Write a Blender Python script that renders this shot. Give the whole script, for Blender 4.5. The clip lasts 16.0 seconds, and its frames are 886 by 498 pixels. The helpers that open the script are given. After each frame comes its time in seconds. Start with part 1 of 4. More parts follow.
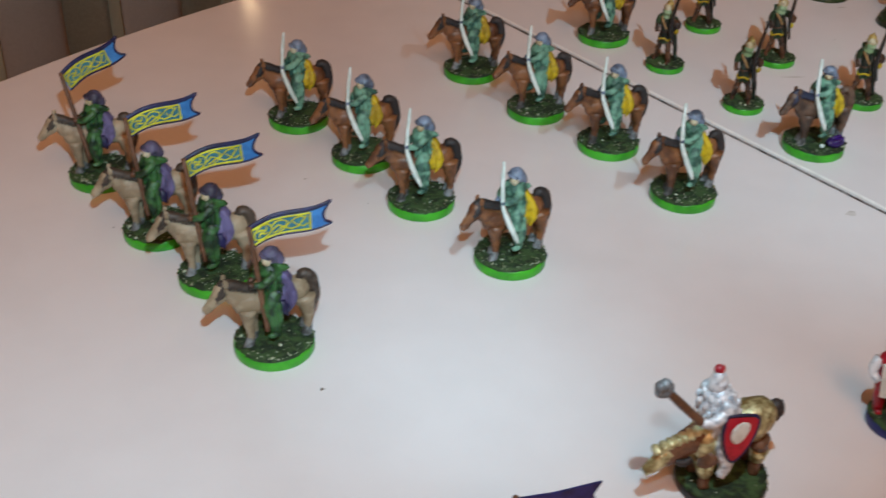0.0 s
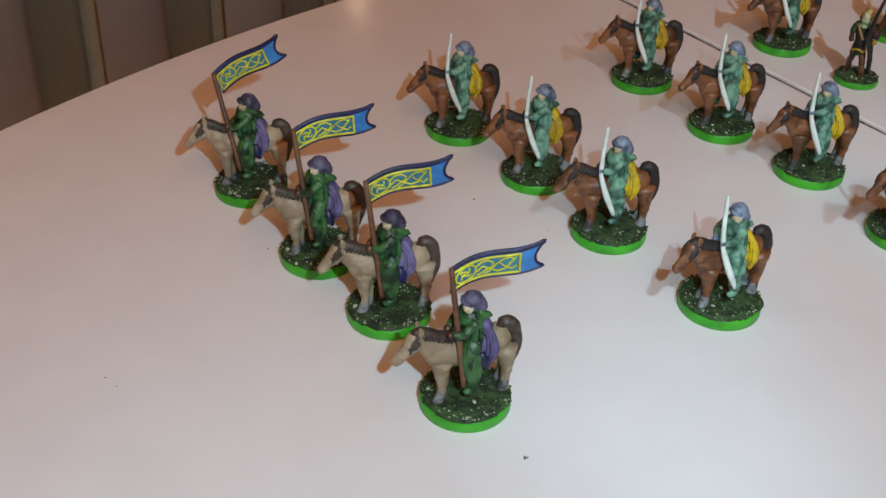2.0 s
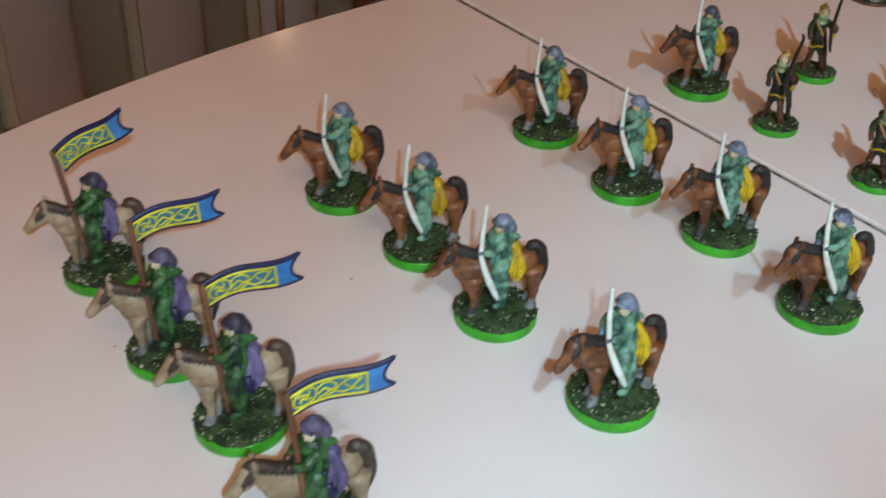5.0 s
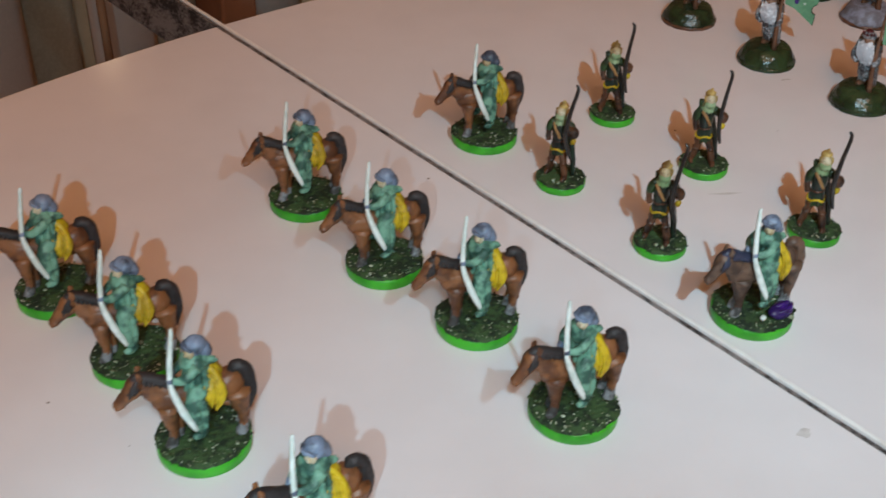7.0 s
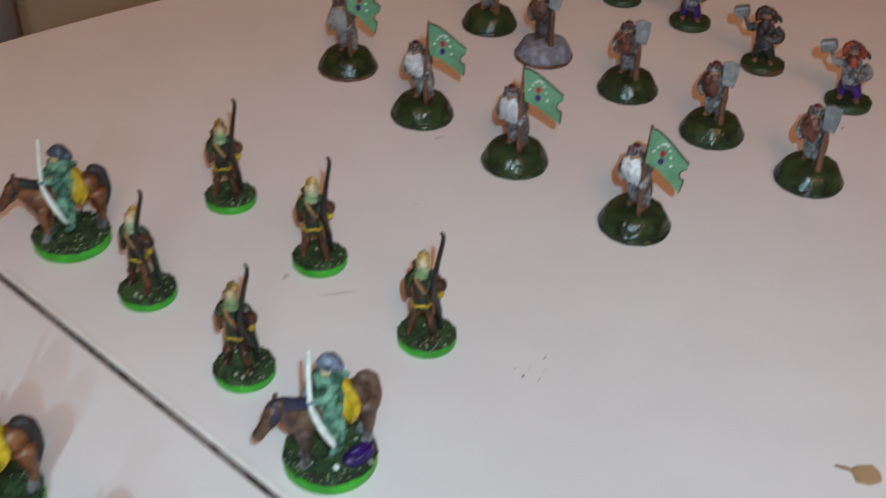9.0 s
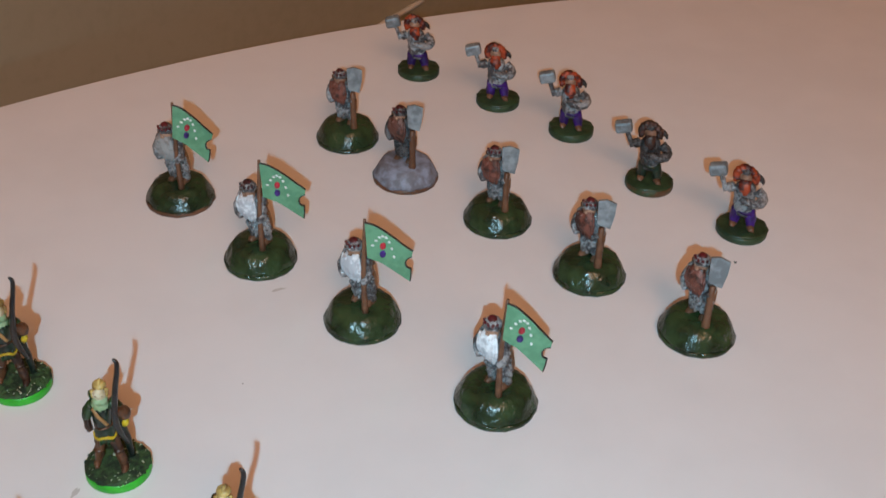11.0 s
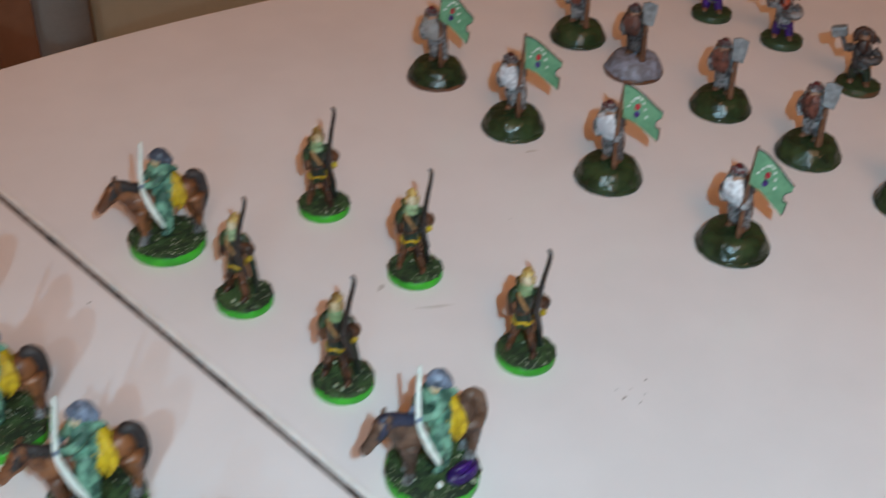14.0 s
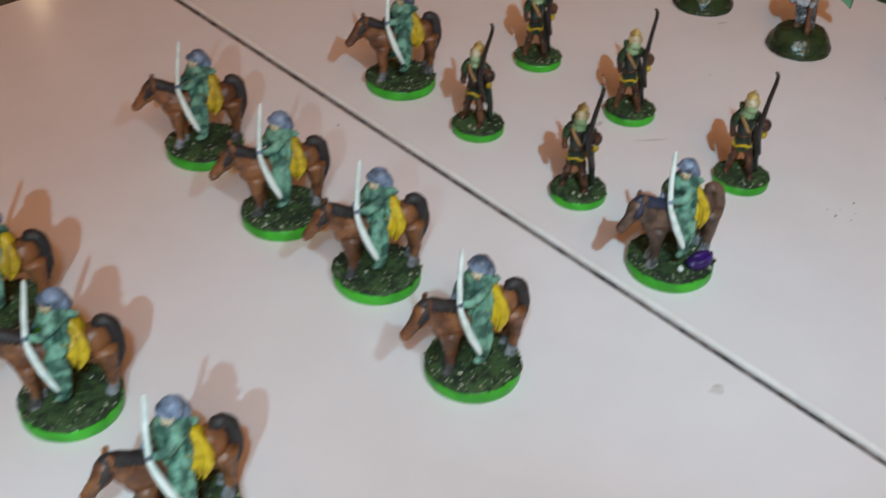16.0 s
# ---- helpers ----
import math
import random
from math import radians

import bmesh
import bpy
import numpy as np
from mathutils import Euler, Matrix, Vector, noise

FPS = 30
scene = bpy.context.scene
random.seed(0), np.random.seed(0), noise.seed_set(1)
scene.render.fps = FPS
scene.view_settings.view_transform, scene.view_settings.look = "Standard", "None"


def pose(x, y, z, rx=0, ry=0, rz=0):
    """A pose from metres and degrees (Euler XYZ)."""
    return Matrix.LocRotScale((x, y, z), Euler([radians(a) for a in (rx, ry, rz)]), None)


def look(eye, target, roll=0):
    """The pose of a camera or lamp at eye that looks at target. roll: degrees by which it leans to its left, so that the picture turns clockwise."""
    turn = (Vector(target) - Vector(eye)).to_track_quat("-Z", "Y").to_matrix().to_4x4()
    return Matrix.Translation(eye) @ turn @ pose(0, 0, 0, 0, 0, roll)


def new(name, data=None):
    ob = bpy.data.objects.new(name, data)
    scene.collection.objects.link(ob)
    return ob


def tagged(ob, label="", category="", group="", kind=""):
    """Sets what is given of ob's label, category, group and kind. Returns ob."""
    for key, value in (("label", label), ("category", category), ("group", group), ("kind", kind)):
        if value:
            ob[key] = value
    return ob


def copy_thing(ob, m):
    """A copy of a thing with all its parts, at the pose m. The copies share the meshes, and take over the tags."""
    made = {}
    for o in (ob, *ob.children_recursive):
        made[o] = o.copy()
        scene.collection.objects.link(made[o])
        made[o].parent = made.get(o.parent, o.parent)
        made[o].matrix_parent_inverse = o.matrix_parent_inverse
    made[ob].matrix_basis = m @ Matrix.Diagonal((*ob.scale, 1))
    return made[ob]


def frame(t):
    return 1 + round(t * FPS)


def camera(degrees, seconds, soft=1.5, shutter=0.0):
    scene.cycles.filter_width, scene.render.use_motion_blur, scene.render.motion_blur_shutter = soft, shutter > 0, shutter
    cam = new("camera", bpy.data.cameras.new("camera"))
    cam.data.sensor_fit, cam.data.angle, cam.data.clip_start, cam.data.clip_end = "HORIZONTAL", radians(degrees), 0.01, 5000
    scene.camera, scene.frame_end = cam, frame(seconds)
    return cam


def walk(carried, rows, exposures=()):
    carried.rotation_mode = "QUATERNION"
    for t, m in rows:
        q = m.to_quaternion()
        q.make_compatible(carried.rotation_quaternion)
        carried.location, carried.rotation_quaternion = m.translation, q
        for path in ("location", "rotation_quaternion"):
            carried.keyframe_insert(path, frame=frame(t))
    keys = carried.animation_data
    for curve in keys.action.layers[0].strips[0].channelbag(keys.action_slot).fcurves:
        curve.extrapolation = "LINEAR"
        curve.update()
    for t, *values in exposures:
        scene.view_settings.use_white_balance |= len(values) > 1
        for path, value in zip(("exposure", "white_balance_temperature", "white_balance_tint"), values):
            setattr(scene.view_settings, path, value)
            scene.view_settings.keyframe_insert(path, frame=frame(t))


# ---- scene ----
cam = camera(42.00, 16.0, soft=1.5, shutter=0.5)
PATH = [
    (0, (0.09471, 0.01178, 0.16822), (0.07000, 0.84738, -0.38056), 1.48),
    (0.5, (0.07985, 0.01616, 0.16169), (0.03567, 0.85157, -0.38616), 1.77),
    (1, (0.06527, 0.02767, 0.15837), (0.00955, 0.85498, -0.40061), 2.29),
    (1.5, (0.06010, 0.03911, 0.15873), (0.00335, 0.86261, -0.40575), 2.28),
    (2, (0.05818, 0.04611, 0.15822), (-0.00728, 0.87010, -0.40460), 2.10),
    (2.5, (0.05849, 0.04826, 0.15687), (-0.01014, 0.87316, -0.40423), 2.05),
    (3, (0.05714, 0.04841, 0.15839), (-0.00657, 0.87051, -0.40738), 2.29),
    (3.2, (0.05760, 0.04941, 0.15808), (-0.00798, 0.87294, -0.40538), 2.12),
    (5.3, (0.08426, 0.08921, 0.16127), (0.05590, 0.91632, -0.40005), 1.56),
    (5.5, (0.08918, 0.09473, 0.16250), (0.07102, 0.92032, -0.40148), 1.48),
    (6, (0.10509, 0.10460, 0.16284), (0.09961, 0.92706, -0.40595), 1.30),
    (6.5, (0.11097, 0.11332, 0.16359), (0.12186, 0.93587, -0.40499), 1.41),
    (7, (0.12360, 0.12391, 0.16568), (0.13855, 0.94123, -0.41031), 1.27),
    (7.5, (0.13689, 0.13285, 0.16611), (0.16705, 0.94912, -0.41078), 1.09),
    (8, (0.16143, 0.14255, 0.16644), (0.21964, 0.94752, -0.42403), 0.39),
    (8.5, (0.18228, 0.15450, 0.16801), (0.28572, 0.95399, -0.42370), 1.41),
    (9, (0.19502, 0.17208, 0.17106), (0.32053, 0.96728, -0.42215), 1.74),
    (9.5, (0.21024, 0.19566, 0.17668), (0.36721, 0.98777, -0.41318), 2.06),
    (10, (0.22142, 0.21052, 0.17464), (0.39581, 0.99792, -0.41662), 2.22),
    (12.5, (0.22764, 0.22807, 0.18280), (0.41197, 1.03105, -0.38399), 2.68),
    (13, (0.21685, 0.21500, 0.17687), (0.38125, 1.01931, -0.39414), 2.74),
    (13.5, (0.20363, 0.20144, 0.17223), (0.34333, 1.00957, -0.39997), 2.39),
    (14, (0.18157, 0.17714, 0.17058), (0.27365, 0.97943, -0.41921), 2.17),
    (14.5, (0.16453, 0.16081, 0.16533), (0.23735, 0.96392, -0.42604), 2.28),
    (15, (0.15915, 0.15596, 0.16380), (0.21326, 0.95350, -0.43704), 1.59),
    (15.5, (0.15070, 0.15339, 0.15735), (0.20798, 0.94788, -0.44239), 2.47),
    (16, (0.14073, 0.13508, 0.15360), (0.17615, 0.93403, -0.44674), 1.90),
]
# the clip's own exposure drifts a little
EXPOSURES = [(0, -0.42, 6550, 10), (3, -0.36, 6550, 10), (6.5, -0.22, 6450, 8), (8, -0.3, 6400, 8), (9, -0.3, 6300, 6), (10, 0.02, 6050, 4), (12.5, 0.1, 5900, 1), (13, 0.06, 5950, 3), (14, -0.16, 6200, 6), (15, -0.2, 6350, 8), (16, -0.28, 6400, 8)]
walk(cam, [(t, look(eye, target, roll)) for t, eye, target, roll in PATH], EXPOSURES)

# ---- world and lights ----
world = bpy.data.worlds.new("room_air")
scene.world = world
world.use_nodes = True
world.node_tree.nodes["Background"].inputs["Color"].default_value = (0.9, 0.62, 0.45, 1)
world.node_tree.nodes["Background"].inputs["Strength"].default_value = 0.01


def lamp(name, kind, energy, colour, m, size=0.1):
    data = bpy.data.lights.new(name, kind)
    data.energy, data.color = energy, colour
    if kind == "AREA":
        data.shape, data.size = "DISK", size
    else:
        data.shadow_soft_size = size
    ob = new(name, data)
    ob.matrix_basis = m
    return ob




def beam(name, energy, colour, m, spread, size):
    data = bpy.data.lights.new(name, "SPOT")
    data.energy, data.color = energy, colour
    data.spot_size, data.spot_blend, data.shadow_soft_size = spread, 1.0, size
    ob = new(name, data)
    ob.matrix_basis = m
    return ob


# three fixed beams, lit together, stand in for the one white torch carried low along the table, near stages of its way;
# and the warm ceiling lamp of the room
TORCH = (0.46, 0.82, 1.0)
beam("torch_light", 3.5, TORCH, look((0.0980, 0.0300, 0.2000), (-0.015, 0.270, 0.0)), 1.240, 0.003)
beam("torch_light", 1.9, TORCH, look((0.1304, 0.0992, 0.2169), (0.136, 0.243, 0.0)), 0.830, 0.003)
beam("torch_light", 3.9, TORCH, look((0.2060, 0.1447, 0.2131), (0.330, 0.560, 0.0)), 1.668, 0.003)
lamp("ceiling_light", "POINT", 33, (1.0, 0.46, 0.23), pose(0.30, -0.80, 1.15), 0.28)



# ---- materials ----
def material(name, colour, second=None, rough=0.5, metal=0.0, scale=700.0, bump=0.25, depth=0.0004, patch=90.0, coat=0.0):
    """Brushed-on paint or plain stuff: two tones mixed by fine and broad noise, with fine relief."""
    m = bpy.data.materials.new(name)
    m.use_nodes = True
    nodes, links = m.node_tree.nodes, m.node_tree.links
    bsdf = nodes["Principled BSDF"]
    second = second or tuple(c * 0.6 for c in colour)
    where = nodes.new("ShaderNodeTexCoord")
    info = nodes.new("ShaderNodeObjectInfo")
    shift = nodes.new("ShaderNodeVectorMath")
    shift.operation = "MULTIPLY_ADD"
    spread = nodes.new("ShaderNodeCombineXYZ")
    for axis in range(3):
        links.new(info.outputs["Random"], spread.inputs[axis])
    links.new(spread.outputs[0], shift.inputs[0])
    shift.inputs[1].default_value = (3.1, 1.7, 2.3)
    links.new(where.outputs["Object"], shift.inputs[2])
    fine = nodes.new("ShaderNodeTexNoise")
    fine.inputs["Scale"].default_value, fine.inputs["Detail"].default_value = scale, 4
    broad = nodes.new("ShaderNodeTexNoise")
    broad.inputs["Scale"].default_value, broad.inputs["Detail"].default_value = patch, 2
    for n in (fine, broad):
        links.new(shift.outputs[0], n.inputs["Vector"])
    both = nodes.new("ShaderNodeMath")
    both.operation = "ADD"
    links.new(fine.outputs["Fac"], both.inputs[0])
    links.new(broad.outputs["Fac"], both.inputs[1])
    ramp = nodes.new("ShaderNodeMapRange")
    ramp.inputs["From Min"].default_value, ramp.inputs["From Max"].default_value = (0.88, 1.12) if scale >= 400 else (0.82, 1.2)
    links.new(both.outputs[0], ramp.inputs["Value"])
    mix = nodes.new("ShaderNodeMix")
    mix.data_type = "RGBA"
    mix.inputs["A"].default_value, mix.inputs["B"].default_value = (*colour, 1), (*second, 1)
    links.new(ramp.outputs["Result"], mix.inputs["Factor"])
    links.new(mix.outputs["Result"], bsdf.inputs["Base Color"])
    relief = nodes.new("ShaderNodeBump")
    relief.inputs["Strength"].default_value, relief.inputs["Distance"].default_value = bump, depth
    links.new(fine.outputs["Fac"], relief.inputs["Height"])
    links.new(relief.outputs["Normal"], bsdf.inputs["Normal"])
    bsdf.inputs["Roughness"].default_value, bsdf.inputs["Metallic"].default_value = rough, metal
    bsdf.inputs["Coat Weight"].default_value = coat
    return m


WHITE_TOP = material("white_laminate", (0.80, 0.762, 0.768), (0.765, 0.728, 0.733), 0.17, 0, 60, 0.02, 0.0002, 9)
EDGE_WHITE = material("white_edge_band", (0.86, 0.84, 0.82), (0.76, 0.73, 0.70), 0.35, 0, 300, 0.2)
GROOVE = material("grimy_groove", (0.022, 0.017, 0.016), (0.22, 0.19, 0.18), 0.8, 0, 900, 0.6, 0.0004, 110)
CRUMB = material("dark_crumb", (0.10, 0.075, 0.06), (0.20, 0.15, 0.12), 0.9)
STAIN = material("grey_smudge", (0.56, 0.515, 0.50), (0.66, 0.62, 0.60), 0.25)
CARD = material("brown_card", (0.42, 0.27, 0.15), (0.30, 0.18, 0.09), 0.8)
WALL = material("beige_wall_paint", (0.47, 0.42, 0.30), (0.43, 0.385, 0.27), 0.85, 0, 120, 0.1, 0.001, 2)
CREAM = material("cream_fabric", (0.86, 0.82, 0.75), (0.82, 0.78, 0.71), 0.9, 0, 500, 0.2, 0.0006, 6)
# shade on the turned half of the slats, put into the colour
SHADE_OLIVE = material("shaded_slat_olive", (0.58, 0.57, 0.44), (0.52, 0.51, 0.385), 0.9, 0, 500, 0.2, 0.0006, 6)
WOOD = material("tan_wood", (0.36, 0.22, 0.13), (0.28, 0.16, 0.09), 0.55, 0, 60, 0.2, 0.001, 8)
REDWOOD = material("red_brown_wood", (0.26, 0.13, 0.075), (0.20, 0.10, 0.055), 0.55, 0, 60, 0.2, 0.001, 8)
FLOOR = material("brown_floor_boards", (0.20, 0.12, 0.07), (0.14, 0.08, 0.045), 0.5, 0, 20, 0.2, 0.001, 3)
CEIL = material("ceiling_paint", (0.75, 0.72, 0.68), (0.72, 0.69, 0.65), 0.9, 0, 60, 0.1, 0.001, 3)
PALE = material("pale_plastic", (0.75, 0.72, 0.66), (0.70, 0.66, 0.6), 0.5)

RIM = material("bright_green_rim", (0.055, 0.42, 0.02), (0.03, 0.27, 0.012), 0.38, 0, 260)
TURF = material("dark_green_turf", (0.040, 0.082, 0.024), (0.010, 0.022, 0.008), 0.75, 0, 800, 0.9, 0.0006, 260)
FLECK = material("pale_grit", (0.55, 0.57, 0.44), (0.20, 0.25, 0.14), 0.8, 0, 900, 0.4)
HILL = material("glossy_green_hill", (0.030, 0.054, 0.020), (0.012, 0.022, 0.009), 0.25, 0, 260, 0.9, 0.0012, 140)
HILLRIM = material("rusty_rim", (0.15, 0.06, 0.028), (0.08, 0.035, 0.016), 0.4)
DISC = material("dull_green_disc", (0.028, 0.055, 0.022), (0.014, 0.03, 0.012), 0.45, 0, 500, 0.5)
GREYHILL = material("bare_grey_primer", (0.26, 0.28, 0.36), (0.14, 0.135, 0.16), 0.6, 0, 400, 0.6)
BROWNDISC = material("brown_disc", (0.10, 0.045, 0.02), (0.03, 0.05, 0.015), 0.45)

BAY = material("bay_horse", (0.235, 0.092, 0.034), (0.10, 0.037, 0.016), 0.45, 0, 420, 0.7)
DUSK = material("dark_brown_horse", (0.14, 0.078, 0.05), (0.055, 0.03, 0.02), 0.55, 0, 420, 0.7)
TAN = material("tan_horse", (0.39, 0.30, 0.20), (0.25, 0.18, 0.11), 0.55, 0, 420, 0.7)
MANE = material("black_mane", (0.020, 0.016, 0.016), (0.034, 0.027, 0.027), 0.6, 0, 900, 0.6)
BLUEMANE = material("blue_black_mane", (0.03, 0.035, 0.07), (0.015, 0.015, 0.025), 0.5, 0, 900, 0.6)
BROWNMANE = material("grey_brown_mane", (0.075, 0.052, 0.038), (0.035, 0.024, 0.018), 0.5, 0, 900, 0.6)
HOOF = material("grey_hoof", (0.25, 0.26, 0.27), (0.05, 0.048, 0.045), 0.6, 0, 700, 0.9)
SEA = material("sea_green_cloak", (0.165, 0.350, 0.245), (0.030, 0.092, 0.066), 0.55, 0, 480, 0.9, 0.0008, 330)
FOREST = material("forest_green_cloak", (0.040, 0.135, 0.036), (0.007, 0.026, 0.010), 0.45, 0, 480, 0.9, 0.0008, 330)
HELM = material("slate_blue_helmet", (0.185, 0.235, 0.330), (0.045, 0.058, 0.085), 0.45, 0, 420, 0.7)
PURPLEHELM = material("purple_helmet", (0.105, 0.09, 0.165), (0.035, 0.03, 0.055), 0.55, 0, 500)
RUDDY = material("ruddy_face_paint", (0.36, 0.21, 0.14), (0.20, 0.10, 0.06), 0.5, 0, 900)
SKIN = material("pale_face_paint", (0.60, 0.52, 0.36), (0.40, 0.31, 0.17), 0.5, 0, 700)
BOW = material("white_bow", (0.76, 0.82, 0.78), (0.58, 0.66, 0.61), 0.4, 0, 500)
YELLOW = material("yellow_cloth", (0.60, 0.42, 0.012), (0.38, 0.25, 0.008), 0.5, 0, 700, 0.6)
LILAC = material("lilac_cloth", (0.15, 0.125, 0.27), (0.075, 0.058, 0.14), 0.65, 0, 500)
NAVY = material("navy_paint", (0.012, 0.012, 0.075), (0.008, 0.008, 0.04), 0.45)
SKY = material("sky_blue_cloth", (0.045, 0.215, 0.52), (0.03, 0.15, 0.40), 0.45, 0, 500, 0.2)
TEAL = material("teal_field", (0.03, 0.15, 0.22), (0.05, 0.20, 0.24), 0.45, 0, 700, 0.3)
LINE = material("yellow_line", (0.70, 0.66, 0.03), (0.5, 0.46, 0.02), 0.5)
SHAFT = material("brown_shaft", (0.16, 0.072, 0.036), (0.10, 0.042, 0.02), 0.5)
VIOLET = material("violet_cloth", (0.055, 0.012, 0.19), (0.02, 0.006, 0.08), 0.45, 0, 500, 0.5)

GOLDHELM = material("ochre_helmet", (0.54, 0.37, 0.11), (0.19, 0.105, 0.026), 0.5, 0.0, 600)
MINT = material("pale_green_cowl", (0.33, 0.43, 0.24), (0.19, 0.28, 0.13), 0.5, 0, 700)
TUNIC = material("dark_green_tunic", (0.016, 0.030, 0.018), (0.007, 0.010, 0.008), 0.3, 0, 500)
SLEEVE = material("green_sleeve", (0.028, 0.060, 0.018), (0.012, 0.022, 0.008), 0.4, 0, 500)
LEATHER = material("brown_leather", (0.115, 0.045, 0.019), (0.024, 0.010, 0.006), 0.42, 0, 450, 0.7)
STRAP = material("tan_strap", (0.42, 0.22, 0.08), (0.3, 0.15, 0.05), 0.5)
BLACK = material("black_lacquer", (0.012, 0.010, 0.010), (0.024, 0.018, 0.016), 0.3)
SILVER = material("silver_mail", (0.37, 0.38, 0.40), (0.085, 0.082, 0.088), 0.36, 0.4, 1300, 1.0, 0.0008, 300)
STEEL = material("steel_plate", (0.29, 0.32, 0.345), (0.16, 0.175, 0.19), 0.45, 0.25, 500, 0.5)
BEARD = material("white_beard", (0.78, 0.80, 0.84), (0.46, 0.47, 0.51), 0.45, 0, 900, 0.8)
GREYBEARD = material("grey_beard", (0.28, 0.28, 0.28), (0.14, 0.14, 0.14), 0.45, 0, 900, 0.8)
DARKMAIL = material("dark_washed_mail", (0.13, 0.125, 0.13), (0.03, 0.027, 0.027), 0.45, 0.3, 1500, 1.0, 0.0006, 300)
DARKBEARD = material("dark_brown_beard", (0.12, 0.045, 0.032), (0.03, 0.014, 0.011), 0.45, 0, 900, 0.8)
REDBEARD = material("red_brown_beard", (0.19, 0.062, 0.042), (0.045, 0.015, 0.011), 0.4, 0, 700, 0.9, 0.0006)
ORANGE = material("orange_hair", (0.34, 0.050, 0.014), (0.045, 0.007, 0.008), 0.4, 0, 600, 0.9, 0.0008, 300)
HAT = material("dark_red_cap", (0.11, 0.012, 0.016), (0.03, 0.008, 0.010), 0.3)
BOOT = material("dwarf_brown", (0.175, 0.082, 0.045), (0.10, 0.045, 0.022), 0.45)
CAPE = material("copper_brown_cape", (0.20, 0.085, 0.032), (0.11, 0.045, 0.018), 0.42)
JADE = material("jade_green_banner", (0.135, 0.31, 0.175), (0.10, 0.25, 0.135), 0.4, 0, 500, 0.2)
WHITE = material("white_paint", (0.75, 0.78, 0.75), (0.6, 0.64, 0.6), 0.5)
RED = material("red_paint", (0.45, 0.012, 0.03), (0.28, 0.008, 0.02), 0.35)
GOLD = material("gold_barding", (0.64, 0.59, 0.33), (0.22, 0.16, 0.06), 0.36, 0.3, 700, 0.9)
PLATE = material("bright_armour", (0.80, 0.86, 0.92), (0.34, 0.39, 0.46), 0.3, 0.15, 900, 0.8)
BLUEBASE = material("blue_rim", (0.02, 0.03, 0.17), (0.012, 0.018, 0.09), 0.4)


# ---- tools for building ----
MM = 0.001


